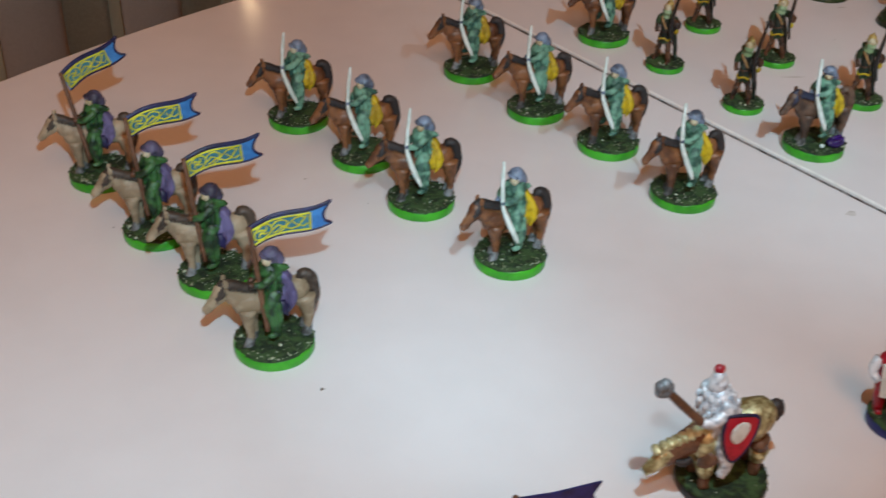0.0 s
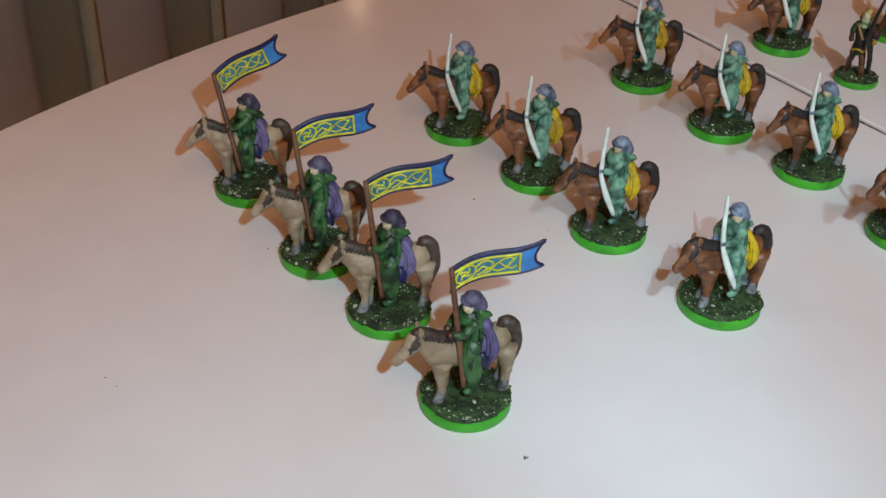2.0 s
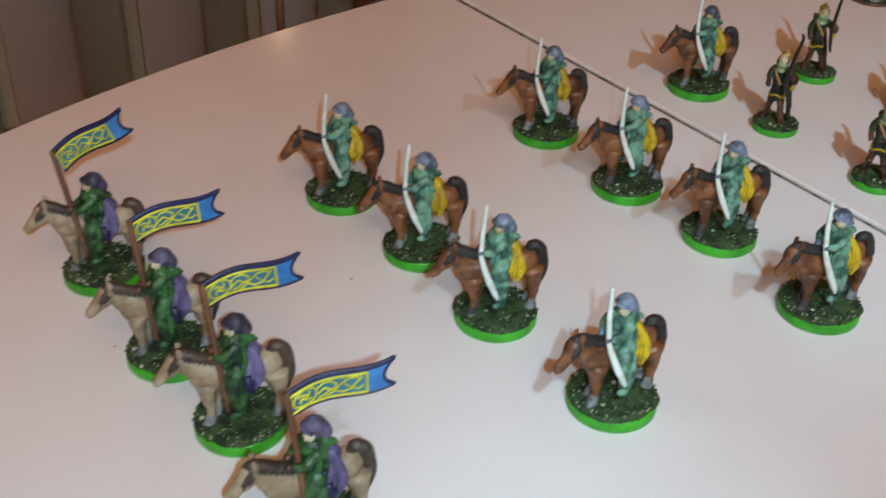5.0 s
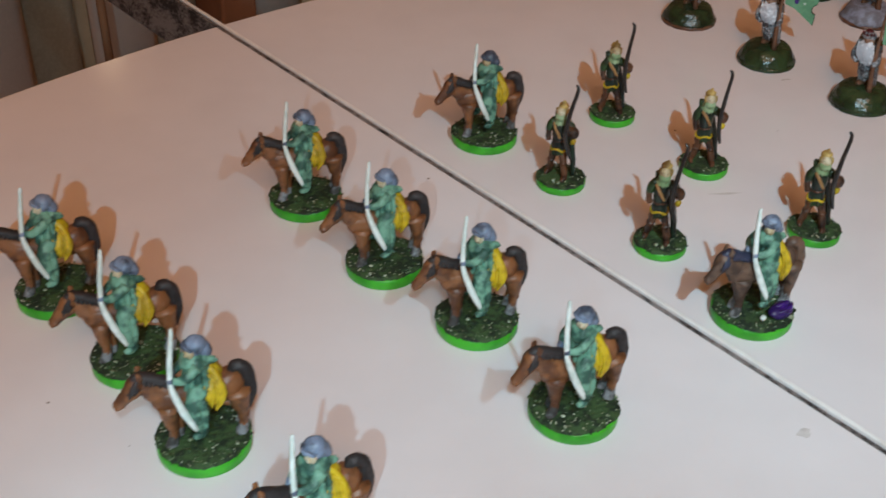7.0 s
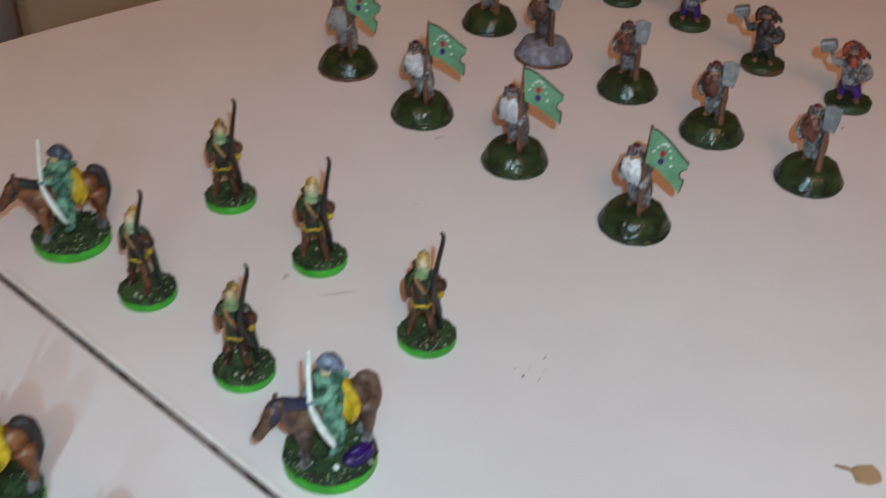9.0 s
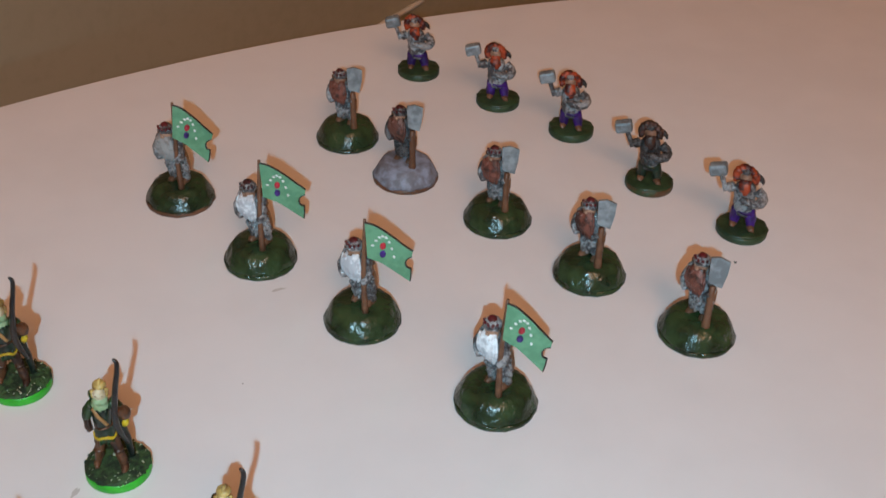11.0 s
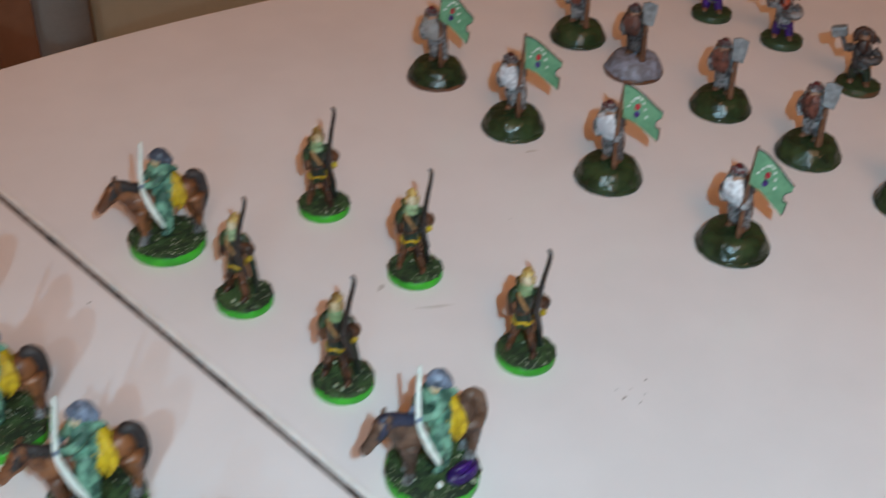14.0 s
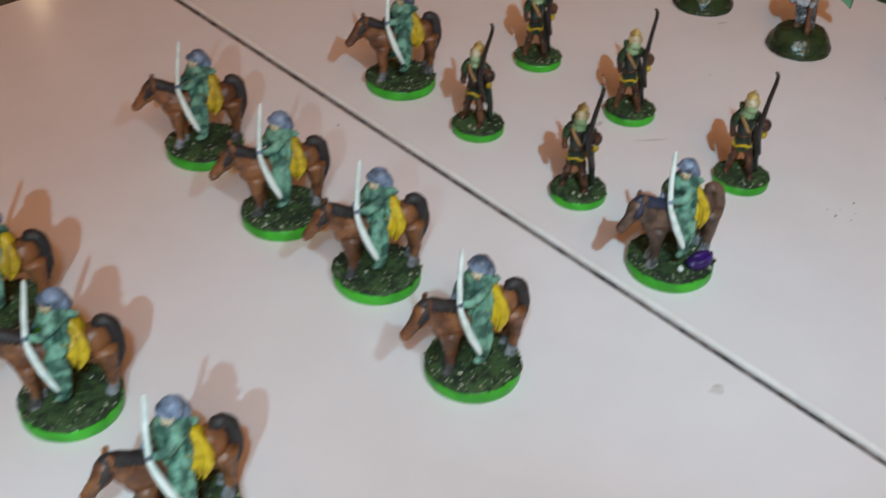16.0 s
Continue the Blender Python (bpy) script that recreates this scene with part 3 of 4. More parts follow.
def rider(s, cloak, helm, cloth, face=SKIN, under=None):
    """A cloaked rider astride, sitting at z = 17."""
    saddle_cloth(s, cloth, (0.4, 4.7), (1.6, 4.0), 1.75)
    # the cloak's tail that falls from the rider's back over the rump
    for y in (-1, 1):
        s.tube([(1.8, 0.9 * y, 21.2), (3.2, 1.7 * y, 19.6), (4.1, 2.9 * y, 17.4), (3.9, 3.8 * y, 15.0), (2.8, 4.1 * y, 12.4)], [0.5, 0.85, 0.95, 0.95, 0.35], cloth, 10, 0.8)
        for k in range(3):
            s.tube([(1.9 + k * 0.65, (1.9 + 0.2 * k) * y, 20.2 - k * 0.3), (2.9 + k * 0.65, (3.3 + 0.2 * k) * y, 17.6 - k * 0.2), (2.0 + k * 0.6, 4.6 * y, 13.2 + k * 0.2)], [0.22, 0.3, 0.15], cloth, 6)
    s.tube([(2.2, 0, 21.0), (3.6, 0, 19.6), (4.8, 0, 18.6)], [0.7, 1.1, 0.6], cloth, 10, 1.6)
    if under:
        for y in (-1, 1):
            s.tube([(1.6, 3.6 * y, 15.6), (1.9, 4.5 * y, 13.4), (2.5, 4.4 * y, 11.6)], [0.7, 1.15, 0.4], under, 9, 0.7)
    s.tube([(0.2, 0, 15.4), (0.2, 0, 18.0), (0.3, 0, 20.4), (0.4, 0.2, 22.4), (0.5, 0.3, 23.8)], [2.8, 2.6, 2.5, 2.35, 1.3], cloak, 14, 1.05)
    for i in range(11):
        a = radians(-150 + i * 30)
        s.tube([(0.4 + 1.4 * math.cos(a), 1.8 * math.sin(a), 22.9), (0.4 + 2.35 * math.cos(a), 2.6 * math.sin(a), 20.0), (0.2 + 2.75 * math.cos(a), 3.2 * math.sin(a), 16.2)], [0.6, 0.55, 0.5], cloak, 7)
    # short mantle over the shoulders, drawn to a point behind
    s.tube([(0.3, 0.3, 24.2), (0.2, 0.2, 23.2), (0.2, 0.1, 22.0), (0.3, 0, 21.2)], [1.5, 2.5, 3.0, 2.8], cloak, 16, 1.08)
    s.tube([(1.6, -0.9, 22.8), (3.2, -1.0, 22.3), (4.4, -1.0, 21.9)], [1.3, 0.8, 0.15], cloak, 9, 0.7)
    for y in (-1, 1):
        s.tube([(0.4, 2.2 * y, 17.2), (-1.2, 3.6 * y, 14.6), (-0.9, 4.2 * y, 11.2), (-0.5, 4.2 * y, 8.0)], [2.0, 1.8, 1.5, 1.15], cloak, 10)
        s.tube([(0.4, 4.0 * y, 15.6), (0.5, 4.7 * y, 12.4), (0.3, 4.8 * y, 9.0)], [0.9, 0.85, 0.5], cloak, 8)
        s.tube([(-1.6, 4.0 * y, 14.6), (-1.8, 4.7 * y, 11.6), (-1.2, 4.8 * y, 8.6)], [0.7, 0.7, 0.4], cloak, 8)
        s.tube([(-0.1, 4.2 * y, 8.4), (-0.7, 4.3 * y, 7.1), (-2.2, 4.4 * y, 6.7)], [1.0, 1.0, 0.6], cloak, 8)
    s.tube([(0.3, -2.4, 22.2), (-1.6, -3.3, 20.9), (-3.2, -3.1, 20.2), (-4.4, -2.8, 20.3)], [1.25, 1.15, 0.9, 0.7], cloak, 9)
    s.tube([(0.3, 2.4, 22.2), (-1.4, 3.0, 20.4), (-2.8, 2.0, 19.6), (-4.0, 0.8, 19.6)], [1.25, 1.1, 0.9, 0.7], cloak, 9)
    s.blob((-4.9, -2.7, 20.4), (0.85, 0.75, 0.8), LEATHER if under else HELM, n=9, rows=6)
    s.blob((-4.3, 0.6, 19.6), (0.8, 0.75, 0.75), LEATHER if under else HELM, n=9, rows=6)
    s.blob((-0.75, -0.95, 24.9), (1.05, 1.0, 1.25), face, n=12, rows=8)
    s.blob((-1.5, -1.6, 24.8), (0.35, 0.35, 0.45), face, n=8, rows=5)
    s.blob((0.7, 0.3, 25.4), (2.2, 2.05, 2.15), helm, (0, -14, 0), 20, 12)
    s.tube([(-0.3, -1.9, 25.8), (-1.3, -1.1, 26.2), (-1.5, 0.4, 26.2), (-0.9, 1.7, 25.7)], [0.33, 0.42, 0.42, 0.38], helm, 8)
    s.tube([(1.7, 0.2, 24.8), (2.4, 0.1, 23.6), (2.7, 0, 22.6)], [1.55, 1.35, 0.6], helm, 10)


def bow_rider(coat, mane, tail, seed, label, violet=False):
    owner = thing("mounted_miniature", label, "toy soldier", "mounted archers")
    round_base(owner, 9.4, 2.7, seed)
    s = Sculpt()
    horse(s, coat, mane, tail)
    rider(s, SEA, HELM, YELLOW)
    if violet:
        s.blob((3.6, -5.4, 4.5), (4.1, 2.1, 1.5), VIOLET, (14, 8, 16), 18, 10)
        s.tube([(0.4, -6.2, 4.6), (2.8, -7.0, 5.4), (5.4, -6.2, 5.6), (7.2, -4.4, 4.8)], [0.35, 0.6, 0.6, 0.3], VIOLET, 8)
        s.tube([(1.0, -5.0, 5.6), (3.4, -5.6, 6.3), (6.2, -4.6, 5.8)], [0.3, 0.55, 0.3], VIOLET, 8)
        s.blob((-1.6, -5.8, 4.1), (0.75, 0.7, 0.7), WHITE, n=9, rows=6)
    s.done("figure", owner, 0.22, "painted rider on a brown pony")
    Sculpt().tube([(-3.3, 0.3, 30.4), (-3.6, -0.2, 28.4), (-4.3, -1.2, 25.0), (-4.8, -2.3, 21.6), (-5.0, -3.0, 19.6), (-4.5, -3.7, 17.2), (-3.4, -4.6, 13.8), (-2.2, -5.1, 11.0), (-1.5, -5.3, 9.2)],
                  [0.32, 0.48, 0.55, 0.6, 0.55, 0.72, 0.8, 0.7, 0.4], BOW, 8).done("bow", owner, label="long white bow")
    return owner


def flag_point(u, v):
    """u along the streamer, v across it, in millimetres from the top of the staff."""
    x = 18.4 * u
    z = 0.25 * x - 5.6 * v * (1 + 0.04 * u) + 0.55 * math.sin(5.2 * u + 0.4) - 0.25
    return Vector((x, 0.9 * math.sin(5.0 * u) - 0.8 * u, z))


def streamer(owner):
    s, n, rows = Sculpt(), 22, 7
    notch = lambda v: 1.0 - 0.10 * (1 - (2 * v - 1) ** 2)
    for y, flip in ((-0.16, False), (0.16, True)):
        grid = [[s.bm.verts.new(flag_point(notch(j / rows) * i / n, j / rows) + Vector((0, y, 0))) for j in range(rows + 1)] for i in range(n + 1)]
        k = s.slot(SKY)
        for i in range(n):
            for j in range(rows):
                q = [grid[i][j], grid[i + 1][j], grid[i + 1][j + 1], grid[i][j + 1]]
                f = s.bm.faces.new(q[::-1] if flip else q)
                f.material_index, f.smooth = k, True
    sheet = s.done("banner", owner, label="sky-blue swallow-tailed banner")
    s = Sculpt()
    edge = [(i / 20, 0) for i in range(21)] + [(notch(j / 8), j / 8) for j in range(1, 9)] + [(1 - i / 20, 1) for i in range(1, 21)]
    s.tube([flag_point(u, v) for u, v in edge], 0.34, NAVY, 6)
    s.tube([flag_point(i / 20, 0.07) + Vector((0, -0.12, 0)) for i in range(21)], [0.5] * 15 + [0.45, 0.4, 0.35, 0.3, 0.3, 0.3], NAVY, 6, 0.6)
    s.done("border", sheet, label="navy border")
    s, across = Sculpt(), 6
    grid = [[s.bm.verts.new(flag_point(0.03 + 0.71 * i / 14, 0.2 + 0.7 * j / across) + Vector((0, -0.2, 0))) for j in range(across + 1)] for i in range(15)]
    k = s.slot(TEAL)
    for i in range(14):
        for j in range(across):
            f = s.bm.faces.new((grid[i][j], grid[i + 1][j], grid[i + 1][j + 1], grid[i][j + 1]))
            f.material_index, f.smooth = k, True
    s.done("field", sheet, label="teal painted field")
    s = Sculpt()
    frame_line = [(0.03, 0.2), (0.4, 0.2), (0.74, 0.2), (0.74, 0.9), (0.4, 0.9), (0.03, 0.9), (0.03, 0.2)]

    def draw(points, r=0.2):
        path = []
        for (a, b), (c, d) in zip(points, points[1:]):
            path += [flag_point(a + (c - a) * k / 5, b + (d - b) * k / 5) + Vector((0, -0.26, 0)) for k in range(5)]
        path.append(flag_point(*points[-1]) + Vector((0, -0.2, 0)))
        s.tube(path, r, LINE, 6)

    draw(frame_line, 0.27)
    draw([(0.17 + 0.115 * math.cos(a * 0.4488), 0.55 + 0.31 * math.sin(a * 0.4488)) for a in range(15)], 0.22)
    for k in range(4):     # four hooks inside the ring
        a = 0.5 + k * 1.571
        draw([(0.17 + 0.028 * math.cos(a + q) + 0.045 * math.cos(a), 0.55 + 0.085 * math.sin(a + q) + 0.13 * math.sin(a)) for q in (0.0, 1.1, 2.2, 3.3, 4.4)], 0.16)
    draw([(0.285, 0.45), (0.34, 0.32), (0.41, 0.30), (0.47, 0.42), (0.46, 0.58), (0.40, 0.66), (0.34, 0.78), (0.30, 0.80)], 0.19)
    draw([(0.29, 0.66), (0.36, 0.50), (0.44, 0.66), (0.52, 0.78), (0.60, 0.70), (0.64, 0.52), (0.70, 0.30)], 0.19)
    draw([(0.37, 0.84), (0.43, 0.74), (0.50, 0.50), (0.57, 0.32), (0.64, 0.27), (0.68, 0.36)], 0.17)
    draw([(0.54, 0.48), (0.58, 0.60), (0.66, 0.74), (0.71, 0.62)], 0.15)
    s.done("emblem", sheet, label="yellow painted scrollwork")
    return sheet


def banner_rider(seed, tip, swing, label):
    owner = thing("mounted_miniature", label, "toy soldier", "mounted banner bearers")
    round_base(owner, 9.4, 2.7, seed)
    s = Sculpt()
    horse(s, TAN, BROWNMANE, BROWNMANE)
    rider(s, FOREST, PURPLEHELM, LILAC, under=NAVY)
    s.done("figure", owner, 0.22, "painted cloaked rider on a tan pony")
    foot, tip = Vector((-2.6, -5.2, 9.0)), Vector(tip)
    Sculpt().tube([foot, foot.lerp(tip, 0.35), foot.lerp(tip, 0.7), tip], [0.55, 0.66, 0.62, 0.55], SHAFT, 8).done("staff", owner, label="brown wooden staff")
    sheet = streamer(owner)
    sheet.location, sheet.rotation_euler = tip * MM + Vector((0, 0, -0.0002)), (0, radians(-swing), 0)
    return owner


FACING = 20
BROWN_LABEL = "painted rider with white bow on a bay pony"
master = bow_rider(BAY, MANE, MANE, 1.0, BROWN_LABEL)
other = bow_rider(BAY, MANE, MANE, 4.2, BROWN_LABEL)
riders = ((0.0383, 0.3382, 2), (0.0611, 0.3152, 0), (0.0800, 0.2902, -2), (0.1048, 0.2636, 12),
          (0.0920, 0.3791, -3), (0.1136, 0.3510, 1), (0.1354, 0.3290, -1), (0.1545, 0.3002, 6), (0.1401, 0.4143, 2))
for i, (x, y, extra) in enumerate(riders):
    m = pose(x, y, 0, 0, 0, FACING + extra)
    if i < 2:
        (master, other)[i].matrix_basis = m
    else:
        copy_thing((master, other)[i % 2], m)
captain = bow_rider(DUSK, BLUEMANE, DUSK, 7.7, "painted bow rider on dark pony, violet cloth on base", True)
captain.matrix_basis = pose(0.1991, 0.3335, 0, 0, 0, FACING + 4)

BANNER_LABEL = "painted rider on tan pony carrying a blue banner"
upright = banner_rider(2.0, (-3.3, 2.2, 32.6), 0, BANNER_LABEL)
upright.matrix_basis = pose(0.0497, 0.2233, 0, 0, 0, FACING + 6)
higher = banner_rider(3.1, (-4.6, 2.6, 34.0), 4, BANNER_LABEL)
higher.matrix_basis = pose(0.0304, 0.2499, 0, 0, 0, FACING)
copy_thing(higher, pose(0.0109, 0.2699, 0, 0, 0, FACING + 2))
leaning = banner_rider(5.0, (-7.2, 3.4, 32.3), 20, "painted rider on tan pony carrying a leaning blue banner")
leaning.matrix_basis = pose(-0.0124, 0.2979, 0, 0, 0, FACING - 2)


# ---- archers on foot ----
def foot_archer(seed, label):
    """An archer who looks to -y, with a tall black bow at its left hand."""
    owner = thing("archer_miniature", label, "toy soldier", "archers on foot")
    round_base(owner, 6.68, 2.1, seed, bits=170)
    s = Sculpt()
    for hip, knee, foot in (((-2.4, 0, 11), (-3.2, -0.5, 7.2), (-4.1, 0.4, 2.9)), ((-0.5, 0, 11), (1.0, -1.2, 7.2), (2.0, -1.8, 2.9))):
        s.tube([hip, ((hip[0] + knee[0]) / 2, -0.4, 9.2), knee, ((knee[0] + foot[0]) / 2, (knee[1] + foot[1]) / 2, 5.0), foot], [1.3, 1.25, 0.95, 1.05, 0.8], LEATHER, 10)
        s.tube([(foot[0], foot[1] + 0.6, 3.2), (foot[0] - 0.1, foot[1] - 0.7, 3.2), (foot[0] - 0.2, foot[1] - 2.1, 2.8)], [0.8, 0.9, 0.5], LEATHER, 9)
        s.tube([(knee[0], knee[1], 7.6), (knee[0], knee[1], 6.9)], [1.25, 1.15], LEATHER, 10)
    # short green skirt, dark tunic with its yellow hem, belt and strap
    s.tube([(-1.4, 0, 9.4), (-1.4, 0, 10.4), (-1.45, 0, 12.0)], [2.2, 2.2, 1.8], SLEEVE, 14, 0.8)
    for k in range(9):
        a = k * 0.698
        s.tube([(-1.4 + 1.9 * math.cos(a), 1.6 * math.sin(a), 11.6), (-1.4 + 2.2 * math.cos(a), 1.8 * math.sin(a), 9.3)], [0.35, 0.4], SLEEVE, 6)
    s.tube([(-1.4, 0, 10.9), (-1.45, 0, 12.4), (-1.5, -0.1, 13.6), (-1.5, -0.1, 15.8), (-1.45, 0.1, 18.2), (-1.3, 0.2, 19.4)], [2.35, 2.15, 1.8, 2.2, 2.3, 1.2], TUNIC, 14, 0.82)
    s.tube([(-1.4 + 2.35 * math.cos(a), 1.95 * math.sin(a), 10.9 + 0.35 * math.sin(3 * a)) for a in (i * 0.3307 for i in range(20))], 0.36, YELLOW, 7)
    s.tube([(-1.5 + 1.85 * math.cos(a), 1.55 * math.sin(a), 13.4) for a in (i * 0.3307 for i in range(20))], 0.26, LEATHER, 6)
    s.tube([(-3.2, -1.0, 18.6), (-2.0, -2.0, 17.2), (-0.3, -2.1, 14.8)], 0.45, STRAP, 7, 0.6)
    # arms: the one hangs, the other is bent up to the bow
    s.tube([(-3.3, 0.1, 18.8), (-4.3, 0, 17.6), (-4.7, -0.3, 15.8)], [1.2, 1.2, 1.0], SLEEVE, 9)
    s.tube([(-4.7, -0.3, 16.0), (-4.6, -0.9, 14.4), (-4.2, -1.5, 13.2)], [0.9, 0.85, 0.75], LEATHER, 9)
    s.tube([(0.5, 0.1, 18.8), (1.9, 0, 18.0), (3.2, -0.7, 17.0)], [1.2, 1.2, 1.1], SLEEVE, 9)
    s.blob((3.3, -1.1, 16.9), (1.75, 1.5, 1.55), LEATHER, (0, 25, 0), 12, 8)
    s.tube([(3.2, -1.4, 17.4), (2.3, -2.3, 18.2), (1.6, -2.8, 18.9)], [1.2, 0.9, 0.7], LEATHER, 9)
    s.blob((3.5, -1.2, 14.3), (0.75, 0.75, 1.05), YELLOW, (0, 20, 0), 10, 6)
    # the dark cloak that falls behind to the ground
    s.tube([(0.2, 1.5, 17.4), (1.6, 1.7, 12.4), (2.9, 1.4, 7.6), (3.6, 0.7, 2.9)], [1.1, 1.1, 0.9, 0.8], TUNIC, 10, 0.7)
    s.tube([(-3.2, 1.5, 20.6), (-2.4, 2.0, 16.6), (-1.2, 2.0, 12.2)], [0.85, 0.9, 0.7], SLEEVE, 9)
    # cowl, face and helmet
    s.tube([(-1.4, 0.2, 18.4), (-1.3, 0.1, 19.4), (-1.2, 0, 20.6)], [2.2, 1.9, 1.5], MINT, 12, 0.9)
    s.blob((-1.1, -0.7, 21.9), (1.5, 1.45, 1.6), SKIN)
    s.blob((-1.1, -1.0, 20.7), (1.75, 1.35, 1.35), MINT, n=12, rows=7)
    s.blob((-1.1, -1.9, 21.9), (0.3, 0.35, 0.5), SKIN, n=7, rows=4)
    for x in (-1.7, -0.5):
        s.blob((x, -1.8, 22.3), (0.22, 0.2, 0.18), LEATHER, n=6, rows=4)
    s.blob((-1.0, 0.5, 23.0), (1.6, 1.7, 1.3), GOLDHELM, (-20, 0, 0), 14, 8)
    s.tube([(-1.0, -0.6, 24.0), (-0.9, 0.2, 24.6), (-0.8, 1.2, 24.4)], [0.2, 0.5, 0.25], GOLDHELM, 6)
    for x in (-2.7, 0.6):
        s.tube([(x, -0.2, 22.8), (x * 0.95, -0.6, 21.6), (x * 0.8 - 0.2, -0.8, 20.8)], [0.35, 0.36, 0.2], GOLDHELM, 7)
    s.move((1.25, 0, 0)).turn(0, 0.88).move((-1.25, 0, 0))
    s.done("figure", owner, 0.18, "painted archer in dark tunic and ochre helmet")
    Sculpt().tube([(2.9, -2.0, 9.4), (2.4, -2.4, 11.0), (1.8, -3.0, 13.6), (1.4, -3.4, 17.0), (1.7, -3.3, 21.0), (2.3, -2.7, 25.0), (3.0, -2.0, 28.4), (3.1, -1.6, 30.2), (2.5, -1.4, 31.0)],
                  [0.3, 0.5, 0.6, 0.66, 0.62, 0.55, 0.5, 0.46, 0.28], BLACK, 8).done("bow", owner, label="tall black bow")
    return owner


ARCHER_LABEL = "painted archer on foot with a tall black bow"
archer = foot_archer(3.0, ARCHER_LABEL)
archer.matrix_basis = pose(0.1788, 0.4283, 0, 0, 0, 3)
archer_b = foot_archer(9.0, ARCHER_LABEL)
archer_b.matrix_basis = pose(0.1600, 0.3907, 0, 0, 0, -26)
for m, src in ((pose(0.2005, 0.3992, 0, 0, 0, 0), archer), (pose(0.1823, 0.3611, 0, 0, 0, -15), archer_b), (pose(0.2228, 0.3676, 0, 0, 0, -11), archer)):
    copy_thing(src, m)


# ---- dwarfs ----
def stout_body(s, z, hair, kilt=SILVER, cap=HAT, cape=CAPE):
    """A short bearded figure who looks to -y, standing at z."""
    for x in (-2.0, 1.7):
        s.tube([(x, 0.4, z - 0.6), (x, -0.8, z + 0.5), (x * 1.1, -2.5, z + 0.1)], [1.0, 1.1, 0.65], BOOT, 9)
        s.tube([(x, 0, z + 0.6), (x * 0.95, 0, z + 3.0), (x * 0.8, 0, z + 6.0)], [1.3, 1.45, 1.6], kilt, 10)
    # long coat of mail, row upon row of small rings
    s.tube([(0, 0, z + 2.4), (0, 0, z + 4.4), (0, 0, z + 6.8), (0, 0, z + 10), (0, 0, z + 12.6), (0, 0, z + 13.8)], [2.9, 2.8, 2.6, 2.9, 2.6, 1.5], kilt, 14, 0.8)
    for row in range(6):
        for q in range(12):
            a = q * 0.5236 + row * 0.26
            s.blob((2.85 * math.cos(a), 2.35 * math.sin(a), z + 2.4 + row * 1.1), (0.5, 0.45, 0.62), kilt, n=6, rows=3)
    # cloak at the back, over both shoulders
    s.tube([(0, 1.5, z + 13.6), (0, 2.5, z + 9.4), (0, 2.8, z + 5), (0, 2.5, z + 2.4)], [1.7, 2.4, 2.6, 2.3], cape, 10, 0.45)
    for x in (-1, 1):
        s.blob((x * 2.8, 0, z + 12.2), (1.45, 1.6, 1.5), kilt)
        for k in range(5):
            s.blob((x * (2.6 + 0.35 * k), -1.0 + 0.1 * k, z + 13.2 - 0.75 * k), (0.6, 0.7, 0.5), kilt, n=6, rows=4)
        s.tube([(x * 2.0, 1.1, z + 15.0), (x * 2.8, 1.2, z + 13.6), (x * 3.3, 1.2, z + 10.6)], [0.9, 1.1, 0.7], cape, 8)
    # face, beard in strands, hair and a low helmet with a dark cap
    s.blob((0, -0.5, z + 14.6), (1.9, 1.8, 2.0), RUDDY)
    s.blob((0.1, -2.3, z + 14.6), (0.55, 0.55, 0.55), RUDDY, n=8, rows=5)
    s.tube([(0, -1.2, z + 14.4), (0, -2.3, z + 12.8), (0, -2.7, z + 10.8), (0, -2.6, z + 9.0), (0, -2.3, z + 7.6)], [1.7, 2.4, 2.5, 1.9, 0.6], hair, 12, 0.5)
    rng = random.Random(int(z * 10))
    for k in range(11):
        x = -2.2 + k * 0.44
        low = z + 7.4 + 0.35 * abs(x) + rng.uniform(-0.4, 0.5)
        s.tube([(x, -2.0, z + 13.9), (x * 1.2, -3.6 + abs(x) * 0.3, z + 11.4), (x * 0.85, -3.2 + rng.uniform(-0.2, 0.2), low)], [0.36, 0.44, 0.16], hair, 6)
    for x in (-1, 1):      # moustache
        s.tube([(0.2 * x, -2.3, z + 13.9), (1.2 * x, -2.9, z + 13.3), (2.1 * x, -2.7, z + 12.2)], [0.4, 0.5, 0.2], hair, 7)
    s.blob((0, 0.2, z + 15.7), (2.2, 2.1, 1.6), kilt, n=14)
    s.tube([(-2.1, -0.8, z + 15.5), (0, -2.1, z + 15.7), (2.1, -0.8, z + 15.5)], [0.32, 0.42, 0.32], kilt, 7)
    for k in range(5):
        a = radians(200 + 35 * k)
        s.blob((1.9 * math.cos(a), 1.7 * math.sin(a), z + 16.5), (0.42, 0.42, 0.5), cap, n=7, rows=4)
    s.blob((0, 0.1, z + 16.9), (1.15, 1.15, 0.7), cap, n=11, rows=6)


